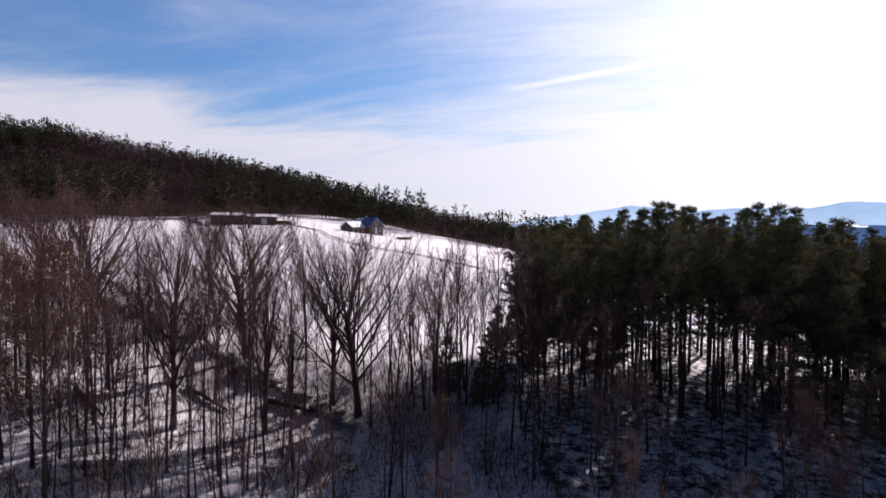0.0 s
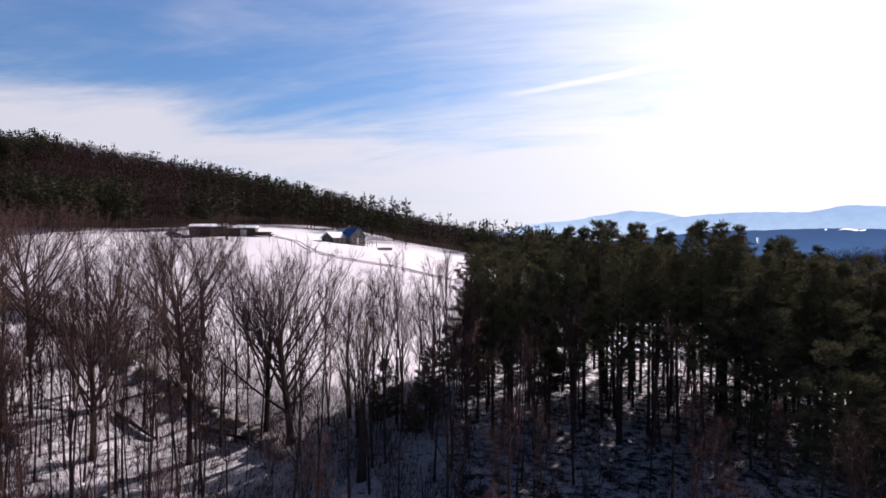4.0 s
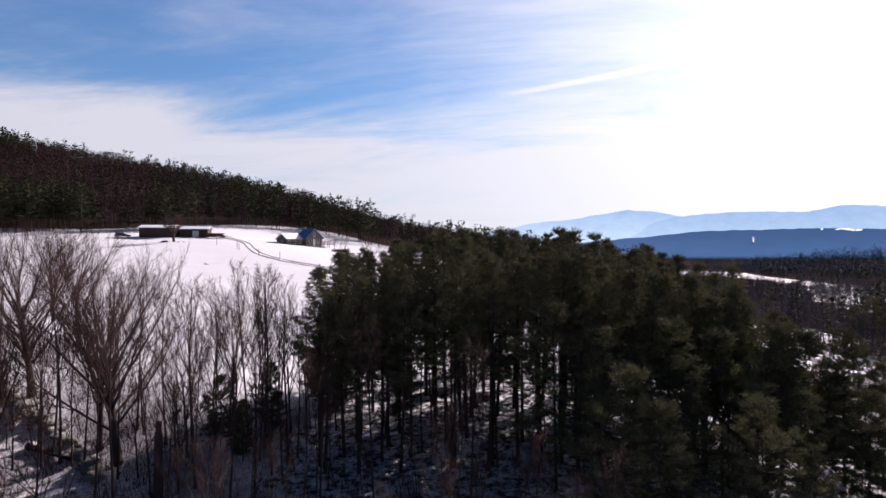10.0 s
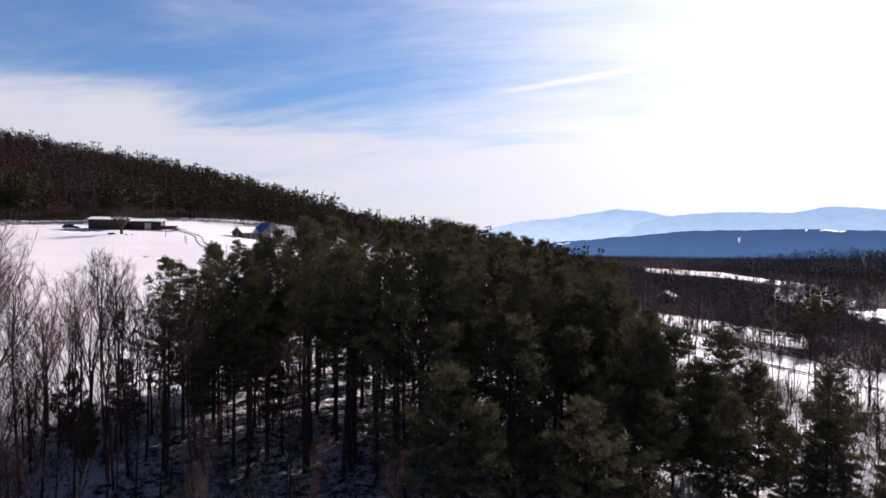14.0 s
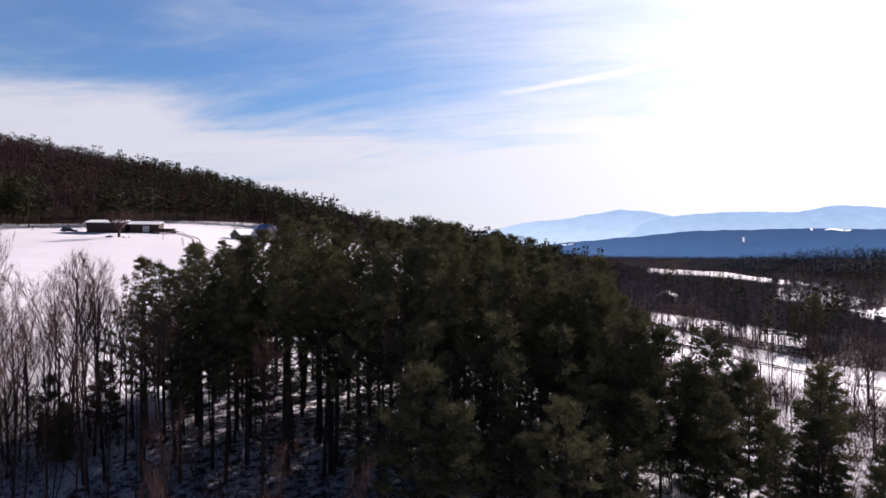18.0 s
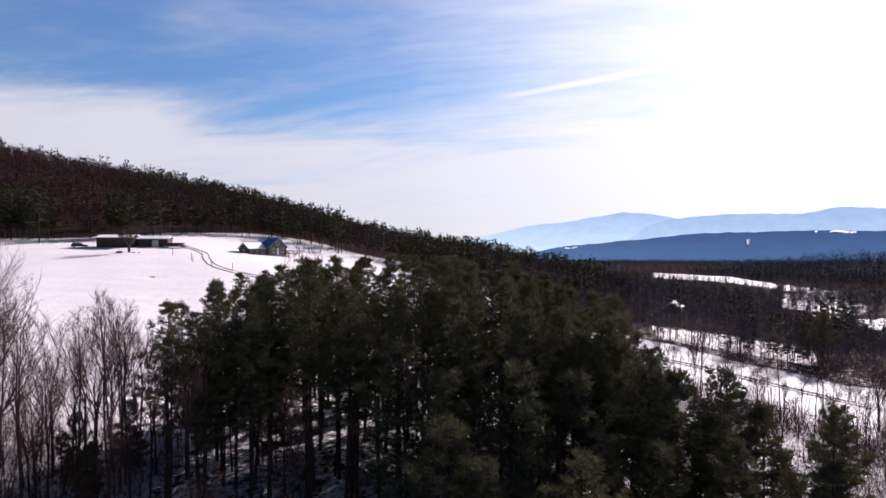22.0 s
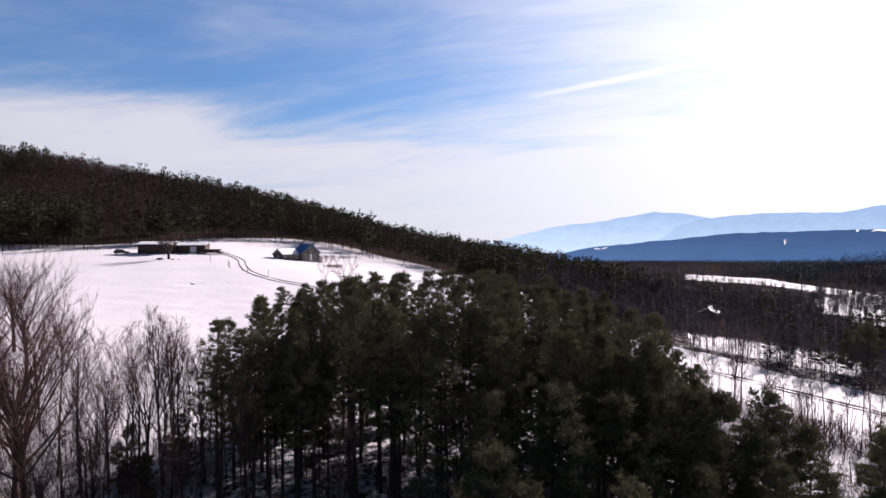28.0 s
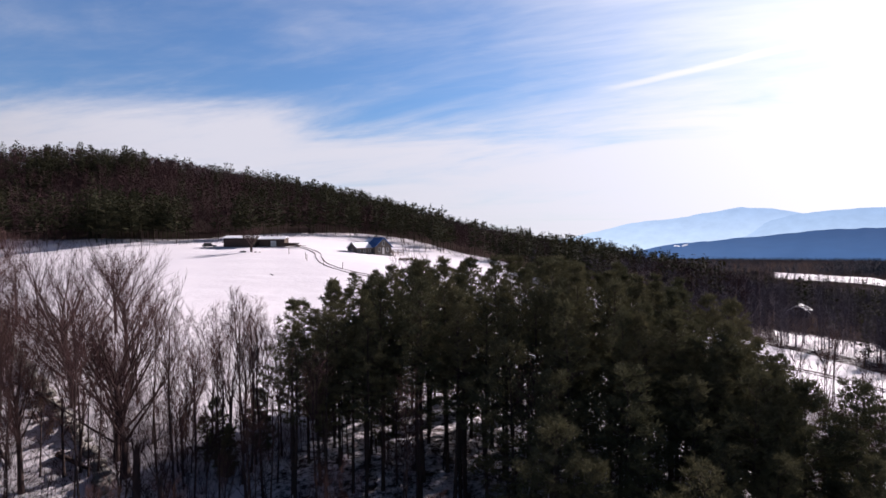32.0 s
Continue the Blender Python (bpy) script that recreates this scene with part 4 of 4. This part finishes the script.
def build_house():
    gx, gy = -32.8, 195.6
    base = 23.2
    root = thing("farmhouse", "tan farmhouse with blue metal roof and snow-covered wing", "house",
                 Matrix.Translation((gx, gy, base)) @ Matrix.Rotation(radians(54), 4, "Z") @ Matrix.Diagonal((0.93, 0.93, 1.04, 1)))
    solid("foundation", STONE, root, [((7.3, 8.8, 3.0), (0, 0, -1.0)), ((7.0, 5.6, 2.6), (-7.1, 0.2, -1.0))], "grey stone foundation")
    bm = bmesh.new()
    prism(bm, [(-3.75, 0.3), (3.75, 0.3), (3.75, 2.8), (0, 5.5), (-3.75, 2.8)], -4.5, 4.5)
    main = part("main_wall", bm, LAP, root, "weathered tan clapboard walls")
    for k in range(16):        # clapboard courses on the gable and on the long wall
        z = 0.48 + k * 0.33
        half = 3.76 if z < 2.8 else 3.76 * (5.5 - z) / 2.7
        if half > 0.3:
            bm = bmesh.new()
            block(bm, (2 * half, 0.03, 0.28), (0, -4.512, z))
            if z < 2.7:
                block(bm, (0.03, 9.0, 0.28), (3.762, 0, z))
            part("clapboard", bm, LAP, main)
    bm = bmesh.new()
    prism(bm, [(-10.6, 0.3), (-3.76, 0.3), (-3.76, 2.3), (-10.6, 2.3)], -2.7, 3.1)
    part("wing_wall", bm, LAP, root, "tan clapboard wing walls")
    bm = bmesh.new()
    a = [bm.verts.new(v) for v in ((-10.6, -2.7, 2.3), (-10.6, 3.1, 2.3), (-10.6, 0.2, 4.0), (-3.8, -2.7, 2.3), (-3.8, 3.1, 2.3), (-3.8, 0.2, 4.0))]
    for f in ((0, 1, 2), (3, 5, 4), (0, 2, 5, 3), (1, 4, 5, 2), (0, 3, 4, 1)):
        bm.faces.new([a[i] for i in f])
    part("wing_gable", bm, LAP, root)
    for side in (-1, 1):       # main roof slopes with standing seams
        bm = bmesh.new()
        prism(bm, [(0, 5.53), (side * 4.25, 2.45), (side * 4.25, 2.57), (0, 5.67)], -5.0, 5.0)
        slope = part("roof", bm, BLUE_ROOF, root, "blue standing-seam metal roof slope")
        for k in range(17):
            y = -4.9 + k * 0.6125
            bm = bmesh.new()
            prism(bm, [(side * 0.05, 5.63), (side * 4.25, 2.57), (side * 4.25, 2.62), (side * 0.05, 5.68)], y - 0.02, y + 0.02)
            part("seam", bm, BLUE_ROOF, slope)
    bm = bmesh.new()
    prism(bm, [(-0.5, 5.32), (-3.2, 3.36), (-3.2, 3.48), (-0.5, 5.48)], 1.2, 4.9)
    part("snow_patch", bm, ROOF_SNOW, root, "snow left on the roof")
    for side in (-1, 1):
        bm = bmesh.new()
        a = [bm.verts.new(v) for v in ((-11.0, 0.2, 4.06), (-3.7, 0.2, 4.06), (-3.7, 0.2 + side * 3.3, 2.12), (-11.0, 0.2 + side * 3.3, 2.12),
                                       (-11.0, 0.2, 4.28), (-3.7, 0.2, 4.28), (-3.7, 0.2 + side * 3.3, 2.34), (-11.0, 0.2 + side * 3.3, 2.34))]
        for f in ((0, 1, 2, 3), (7, 6, 5, 4), (0, 4, 5, 1), (1, 5, 6, 2), (2, 6, 7, 3), (3, 7, 4, 0)):
            bm.faces.new([a[i] for i in f])
        part("wing_roof", bm, ROOF_SNOW, root, "wing roof slope under white snow")
    solid("fascia", DECK_WOOD, root, [((7.3, 0.08, 0.24), (-7.35, -3.14, 2.16)), ((7.3, 0.10, 0.10), (-7.35, 0.2, 4.30))], "dark eave and ridge boards of the wing")
    for x, z in ((-1.9, 1.7), (1.9, 1.7), (0, 3.8)):
        window_part(root, (x, -4.56, z))
    for x in (-9.6, -7.2, -5.0):
        window_part(root, (x, -2.74, 1.4), 0.8, 0.9)
    window_part(root, (-10.64, 0.2, 1.4), 0.9, 1.0, "-x")
    solid("door", PALE, root, [((0.95, 0.08, 2.05), (0, -4.54, 1.35))], "pale panel door to the deck")
    deck = solid("deck", DECK_WOOD, root, [((5.2, 7.6, 0.16), (6.4, -1.9, 0.55))], "brown board deck")
    for x in (4.0, 6.4, 8.8):
        for y in (-5.5, -1.9, 1.7):
            solid("post", DECK_WOOD, deck, [((0.14, 0.14, 3.2), (x, y, -0.1))])
    for y in (-5.6, 1.8):
        solid("railing", DECK_WOOD, deck, [((5.0, 0.07, 0.08), (6.4, y, 1.5)), ((5.0, 0.05, 0.06), (6.4, y, 1.05))])
    solid("railing", DECK_WOOD, deck, [((0.07, 7.4, 0.08), (8.9, -1.9, 1.5)), ((0.05, 7.4, 0.06), (8.9, -1.9, 1.05))])
    solid("chimney", STONE, root, [((0.7, 0.7, 1.6), (0.9, 1.5, 5.5))], "square stone chimney", 0.03)


build_house()


def shed(label, x, y, turn, length, width, eave, top, wall, roof, doors):
    z = ground_at(x, y) - 0.1
    root = thing("shed", label, "shed", Matrix.Translation((x, y, z)) @ Matrix.Rotation(turn, 4, "Z"), "wooden sheds")
    body = solid("wall", wall, root, [((length, width, eave + 0.6), (0, 0, eave / 2 - 0.3))])
    k = int(length / 0.3)
    for i in range(k):         # upright boards along the front
        bm = bmesh.new()
        block(bm, (0.26, 0.03, eave - 0.1), (-length / 2 + 0.15 + i * length / k, -width / 2 - 0.012, eave / 2))
        part("board", bm, wall, body)
    bm = bmesh.new()
    a = [bm.verts.new(v) for v in ((-length / 2, -width / 2, eave), (-length / 2, width / 2, eave), (-length / 2, 0, top - 0.05),
                                   (length / 2, -width / 2, eave), (length / 2, width / 2, eave), (length / 2, 0, top - 0.05))]
    for f in ((0, 1, 2), (3, 5, 4), (0, 2, 5, 3), (1, 4, 5, 2), (0, 3, 4, 1)):
        bm.faces.new([a[i] for i in f])
    part("gable", bm, wall, root)
    for side in (-1, 1):
        bm = bmesh.new()
        l, w, d = length / 2 + 0.4, side * (width / 2 + 0.45), (top - eave) / (width / 2) * 0.45
        a = [bm.verts.new(v) for v in ((-l, 0, top), (l, 0, top), (l, w, eave - d), (-l, w, eave - d),
                                       (-l, 0, top + 0.2), (l, 0, top + 0.2), (l, w, eave - d + 0.2), (-l, w, eave - d + 0.2))]
        for f in ((0, 1, 2, 3), (7, 6, 5, 4), (0, 4, 5, 1), (1, 5, 6, 2), (2, 6, 7, 3), (3, 7, 4, 0)):
            bm.faces.new([a[i] for i in f])
        part("roof", bm, roof, root, "snow-covered roof slope")
    for dx, w, h, mat, lab in doors:
        solid("door", mat, root, [((w, 0.08, h), (dx, -width / 2 - 0.06, h / 2))], lab, 0.01)
    return root


shed("long dark board shed under patchy roof snow, beside the wood", -75.8, 182.2, radians(6), 10.5, 6.0, 2.9, 3.6, DARK_WOOD, ROOF_SNOW,
     [(-2.5, 2.2, 2.1, DARK_WOOD, "dark board door"), (2.5, 1.0, 2.0, DARK_WOOD, "dark board door")])
shed("brown shed with a pale door under a snowy roof", -66.0, 185.5, radians(10), 8.6, 5.0, 2.6, 3.3, DARK_WOOD, ROOF_SNOW,
     [(0.6, 1.9, 2.0, PALE, "pale sliding door"), (-2.8, 1.0, 1.9, DARK_WOOD, "dark board door")])
shed("low brown cabin under a snowy roof among the valley trees", 101, 192, radians(62), 8.0, 5.0, 1.9, 3.4, DARK_WOOD, ROOF_SNOW,
     [(0.5, 1.0, 2.0, PALE, "pale door")])


def wheel(parent, at, radius=0.33, width=0.22):
    for name, r, w, mat in (("tyre", radius, width, RUBBER), ("rim", radius * 0.62, width + 0.02, STEEL)):
        bm = bmesh.new()
        bmesh.ops.create_cone(bm, cap_ends=True, segments=18, radius1=r, radius2=r, depth=w)
        bmesh.ops.rotate(bm, verts=bm.verts, matrix=Matrix.Rotation(math.pi / 2, 3, "X"))
        bmesh.ops.translate(bm, verts=bm.verts, vec=at)
        if name == "tyre":
            hub = part("wheel", bm, mat, parent)
        else:
            part(name, bm, mat, hub)


def build_car(x, y, turn):
    root = thing("car", "dark car parked in the snow", "car",
                 Matrix.Translation((x, y, ground_at(x, y))) @ Matrix.Rotation(turn, 4, "Z"))
    bm = bmesh.new()
    prism(bm, [(-2.2, 0.35), (2.2, 0.35), (2.25, 0.75), (1.2, 0.92), (-2.1, 0.95), (-2.25, 0.7)], -0.88, 0.88)
    part("body", bm, PAINT, root)
    bm = bmesh.new()
    prism(bm, [(-2.0, 0.93), (1.1, 0.93), (0.35, 1.48), (-1.7, 1.48)], -0.78, 0.78)
    part("cabin", bm, GLASS, root, "dark glazed cabin")
    solid("roof", PAINT, root, [((2.0, 1.5, 0.05), (-0.68, 0, 1.5))], "", 0.01)
    for wx in (-1.4, 1.4):
        for wy in (-0.82, 0.82):
            wheel(root, (wx, wy, 0.33))
    for wy in (-0.6, 0.6):
        solid("headlight", STEEL, root, [((0.06, 0.3, 0.14), (2.24, wy, 0.68))])


build_car(-85.0, 177.2, radians(32))
build_car(160, 177, radians(20))


def build_wagon(x, y, turn):
    root = thing("wagon", "low rusty farm wagon loaded with dark logs, in the snow", "wagon",
                 Matrix.Translation((x, y, ground_at(x, y))) @ Matrix.Rotation(turn, 4, "Z"))
    solid("bed", DARK_WOOD, root, [((7.0, 2.2, 0.16), (0, 0, 0.72))])
    solid("frame", RUST, root, [((7.4, 0.14, 0.16), (0, -0.6, 0.56)), ((7.4, 0.14, 0.16), (0, 0.6, 0.56)), ((2.0, 0.1, 0.1), (4.5, 0, 0.5))])
    for wx in (-2.4, 2.4):
        for wy in (-1.05, 1.05):
            wheel(root, (wx, wy, 0.36), 0.36)
    r = random.Random(3)
    for i in range(7):
        bm = bmesh.new()
        bmesh.ops.create_cone(bm, cap_ends=True, segments=9, radius1=0.2, radius2=0.17, depth=r.uniform(4.5, 6.2))
        bmesh.ops.rotate(bm, verts=bm.verts, matrix=Matrix.Rotation(math.pi / 2, 3, "Y"))
        row = i // 4
        bmesh.ops.translate(bm, verts=bm.verts, vec=(r.uniform(-0.3, 0.3), -0.7 + 0.44 * (i % 4) + 0.22 * row, 1.0 + 0.36 * row))
        part("log", bm, DARK_WOOD, root)


build_wagon(-58.6, 182.5, radians(6))


def stone_mesh(seed):
    r = random.Random(seed)
    bm = bmesh.new()
    bmesh.ops.create_icosphere(bm, subdivisions=1, radius=0.5)
    for v in bm.verts:
        v.co *= r.uniform(0.75, 1.15)
        v.co.z *= 0.7
    me = bpy.data.meshes.new("stone")
    bm.to_mesh(me)
    bm.free()
    me.materials.append(STONE)
    return me


STONES = [stone_mesh(k) for k in range(5)]


def build_stone_wall():
    root = thing("stone_wall", "tumbled grey field-stone wall half buried in snow in the wood", "stone wall", Matrix.Identity(4), kind="structure")
    r = random.Random(12)
    line = [(-74, 93), (-60, 81), (-46, 70), (-33, 61.8), (-24, 56.6), (-17, 52.4), (-12.5, 48)]
    k = 0
    for (x0, y0), (x1, y1) in zip(line, line[1:]):
        length = math.hypot(x1 - x0, y1 - y0)
        for i in range(int(length / 0.34)):
            f = i * 0.34 / length
            x, y = x0 + (x1 - x0) * f + r.uniform(-0.35, 0.35), y0 + (y1 - y0) * f + r.uniform(-0.35, 0.35)
            o = new("stone", STONES[k % 5])
            o.parent = root
            q = r.uniform(0.7, 1.35)
            o.matrix_basis = Matrix.Translation((x, y, ground_at(x, y) + r.choice((0.10, 0.20, 0.55, 0.85)))) @ Matrix.Rotation(r.uniform(0, 6.28), 4, "Z") @ Matrix.Diagonal((q * 1.25, q, q * 0.9, 1))
            k += 1


build_stone_wall()


def ribbon(name, label, points, width, rise, category):
    """A track laid along the ground through the given points."""
    pts = []
    for i in range(len(points) - 1):
        p0, p1, p2, p3 = (Vector(points[max(0, min(len(points) - 1, i + d))]) for d in (-1, 0, 1, 2))
        for s in range(14):
            t = s / 14
            pts.append(0.5 * ((2 * p1) + (p2 - p0) * t + (2 * p0 - 5 * p1 + 4 * p2 - p3) * t * t + (3 * p1 - p0 - 3 * p2 + p3) * t ** 3))
    vs = []
    for i, p in enumerate(pts):
        d = (pts[min(i + 1, len(pts) - 1)] - pts[max(i - 1, 0)]).normalized()
        n = Vector((-d.y, d.x))
        w = width * (0.5 + 0.12 * noise.noise(Vector((p.x * 0.3, p.y * 0.3, 0))))
        row = []
        for k, up in ((-0.96, -0.15), (-0.90, 1.0), (-0.76, 0.9), (-0.68, -0.15), (0.68, -0.15), (0.76, 0.9), (0.90, 1.0), (0.96, -0.15)):
            q = p + n * (k * w)
            row.append((q.x, q.y, ground_at(q.x, q.y) + rise * up))
        vs.append(row)
    faces = grid_faces(len(vs), 8, False)[:, ::-1]
    faces = faces[np.arange(len(faces)) % 7 != 3]      # snow stays between the two ruts
    me = mesh_of(name, np.array(vs), faces, DIRT, True)
    return tagged(new(name, me), label, category, kind="structure")


ribbon("driveway", "muddy brown gravel driveway through the snow", [(-64, 188), (-55, 184), (-44.8, 172), (-40.6, 163.4), (-35, 154.4), (-26.7, 147.6), (-16.5, 143), (-6.3, 135.2), (4.1, 126), (20, 112), (36, 101), (50, 101), (60, 101.5), (67, 98.3), (77, 88.6), (86, 81.6), (97, 73), (115, 60)], 2.1, 0.13, "driveway")

barn_tree = bare_tree(71, 8.0, 0.24, 10, 0.95, 0.42, 12, 6, 4, 0.42)
tree_thing("yard_tree", list(zip(("trunk", "crown"), barn_tree)), "small leafless brown yard tree standing before the sheds", "tree", "", standing(-63.9, 166.6, 0.6, 1.0))
tree_thing("roadside_tree", list(zip(("trunk", "crown"), WIDE[2])), "leafless tree with drooping limbs beside the snowy road", "tree", "", standing(77, 72, 0.9, 0.52))
tree_thing("field_tree", list(zip(("trunk", "crown"), NARROW[0])), "tall thin leafless tree standing in the snowy field", "tree", "", standing(1.3, 108.5, 0.9, 0.95))
tree_thing("field_tree", list(zip(("trunk", "crown"), NARROW[1])), "small leafless tree beside the driveway", "tree", "", standing(-9.5, 136, 2.0, 0.62))


def boulder(x, y, size, i):
    o = new("boulder", STONES[i % 5])
    o.matrix_basis = Matrix.Translation((x, y, ground_at(x, y) + 0.1 * size)) @ Matrix.Rotation(i * 1.7, 4, "Z") @ Matrix.Diagonal((size * 1.4, size, size, 1))
    tagged(o, "grey boulder lying in the snow by the yard tree", "boulder", "yard boulders")


for i, (x, y, q) in enumerate(((-66.0, 165.6, 1.3), (-66.9, 165.9, 1.0), (-62.4, 166.2, 0.7), (-61.2, 166.8, 0.6))):
    boulder(x, y, q, i)


def build_woodpile(x, y, turn):
    root = thing("woodpile", "low stack of split firewood in the snow beside the house", "woodpile",
                 Matrix.Translation((x, y, ground_at(x, y) - 0.05)) @ Matrix.Rotation(turn, 4, "Z"))
    r = random.Random(5)
    for row in range(3):
        for i in range(14):
            bm = bmesh.new()
            bmesh.ops.create_cone(bm, cap_ends=True, segments=6, radius1=0.17, radius2=0.16, depth=0.9)
            bmesh.ops.rotate(bm, verts=bm.verts, matrix=Matrix.Rotation(math.pi / 2, 3, "X") @ Matrix.Rotation(r.uniform(0, 1), 3, "Z"))
            bmesh.ops.translate(bm, verts=bm.verts, vec=(-2.3 + i * 0.34 + 0.17 * (row % 2), r.uniform(-0.06, 0.06), 0.2 + row * 0.3))
            part("log", bm, DECK_WOOD, root)


build_woodpile(-19, 183, radians(15))


def fallen_log(x0, y0, x1, y1, radius):
    """A fallen trunk lying on the snow, with stubs of broken boughs."""
    a, b = Vector((x0, y0, ground_at(x0, y0))), Vector((x1, y1, ground_at(x1, y1)))
    root = thing("fallen_log", "dark fallen trunk with broken stubs lying on snow", "log", Matrix.Translation(a), "fallen logs")
    w = Wood(int(abs(x0) * 10))
    d = b - a
    pts = [d * (i / 6) + Vector((w.rng.uniform(-0.1, 0.1), w.rng.uniform(-0.1, 0.1), radius * 0.8)) for i in range(7)]
    w.tube(pts, [radius * (1 - 0.09 * i) for i in range(7)], 8)
    o = new("trunk", w.mesh("fallen_trunk", BARK, True))
    o.parent = root
    for i in range(1, 6):
        k = Wood(i + 90)
        p = pts[i]
        k.tube([p, p + Vector((w.rng.uniform(-0.5, 0.5), w.rng.uniform(-0.5, 0.5), 0.4)) * (4 * radius), p + Vector((w.rng.uniform(-1, 1), w.rng.uniform(-1, 1), 0.9)) * (4 * radius)], [radius * 0.3, radius * 0.2, 0.02], 5)
        o = new("stub", k.mesh("bough_stub", BARK, True))
        o.parent = root


fallen_log(-22, 52.9, -17.3, 51.6, 0.30)
fallen_log(-30, 53, -25, 50.5, 0.24)
fallen_log(-38.5, 49, -34, 46, 0.22)
fallen_log(-42.0, 136.3, -40.6, 135.7, 0.06)


def snag(x, y, h, radius):
    """The broken standing trunk of a dead tree."""
    root = thing("dead_snag", "broken dead trunk standing in the snowy wood", "tree stump", Matrix.Translation((x, y, ground_at(x, y) - 0.2)))
    w = Wood(131)
    pts = bend(w.rng, Vector((0, 0, 0)), Vector((0.06, 0.02, 1)), h, 6, 0.05, 0.03)
    w.tube(pts, [radius * q for q in (1.35, 1.0, 0.95, 0.9, 0.86, 0.78, 0.3)], 8)
    o = new("trunk", w.mesh("snag_trunk", BARK, True))
    o.parent = root
    k = Wood(132)
    k.tube([pts[5], pts[5] + Vector((0.12, 0.05, 0.6)), pts[5] + Vector((0.16, 0.08, 1.1))], [radius * 0.5, radius * 0.3, 0.02], 5)
    o = new("splinter", k.mesh("snag_splinter", BARK, True))
    o.parent = root


snag(-5, 42.5, 6.5, 0.33)


def field_post(x, y):
    root = thing("field_post", "thin weathered wooden post standing in the snowy field", "post", Matrix.Translation((x, y, ground_at(x, y) - 0.2)), "posts along the driveway")
    solid("shaft", DECK_WOOD, root, [((0.10, 0.10, 2.0), (0, 0, 1.0))], "", 0.015)
    solid("cap", DARK_WOOD, root, [((0.13, 0.13, 0.06), (0, 0, 2.02))])


for px, py in ((-41, 156), (-51, 165.5), (-28, 149.5), (-42.5, 158.5), (-34, 151)):
    field_post(px, py)


# ---- brush on the wood's floor ----
def brush(name, label, seed, count, box, inside, tall, mat):
    """Dead stalks, fallen sticks and low scrub, past counting."""
    rng = np.random.default_rng(seed)
    x, y = rng.uniform(box[0], box[1], count * 3), rng.uniform(box[2], box[3], count * 3)
    clump = np.sin(x * 0.41 + 1) * np.sin(y * 0.37) + 0.6 * np.sin(x * 0.13) * np.sin(y * 0.17 + 2)
    keep = inside(x, y) & (clump + rng.normal(0, 0.6, len(x)) > 0)
    x, y = x[keep][:count], y[keep][:count]
    n = len(x)
    z = height(x, y) - 0.05
    a, lean, h = rng.uniform(0, 6.28, n), rng.uniform(0.1, 1.1, n), tall * rng.uniform(0.3, 1.3, n)
    w = rng.uniform(0.010, 0.028, n)
    base = np.stack([x, y, z], -1)
    tip = base + np.stack([np.cos(a) * np.sin(lean), np.sin(a) * np.sin(lean), np.cos(lean)], -1) * h[:, None]
    off = np.stack([w, np.zeros(n), np.zeros(n)], -1)
    off2 = np.stack([np.zeros(n), w, np.zeros(n)], -1)
    v = np.stack([base + off, base - off, base + off2 * 1.5, tip], 1).reshape(-1, 3)
    k = np.arange(n)[:, None] * 4
    f = np.concatenate([k + (0, 1, 3), k + (1, 2, 3), k + (2, 0, 3)])
    tagged(new(name, mesh_of(name, v, f, mat)), label, "brush", kind="stuff")


brush("wood_brush", "tangle of dead brown stalks and sticks on the snow", 21, 62000, (-75, 52, 12, 102), lambda x, y: (y < wood_edge_of(x) + 3) & ((x < 2) | (np.sin(x * 1.7 + y) > 0.3)), 1.5, FAR_TWIGS)
brush("treeline_brush", "dense dark scrub at the foot of the valley trees", 24, 30000, (40, 150, 60, 150), lambda x, y: ~valley_open(x, y) & (y + 0.75 * (x - 69) < 126) & (y > 60), 2.8, FAR_TWIGS)
brush("roadside_brush", "dead brown scrub along the snowy road", 22, 36000, (44, 120, 30, 96), lambda x, y: y + 0.75 * (x - 69) < 78, 2.4, FAR_TWIGS)
brush("hill_brush", "low dark scrub along the edge of the hillside wood", 23, 16000, (-180, 60, 120, 270), lambda x, y: (y > hill_edge(x) - np.where(x < -85, 6, 1)) & (y < hill_edge(x) + 22), 2.4, FAR_TWIGS)
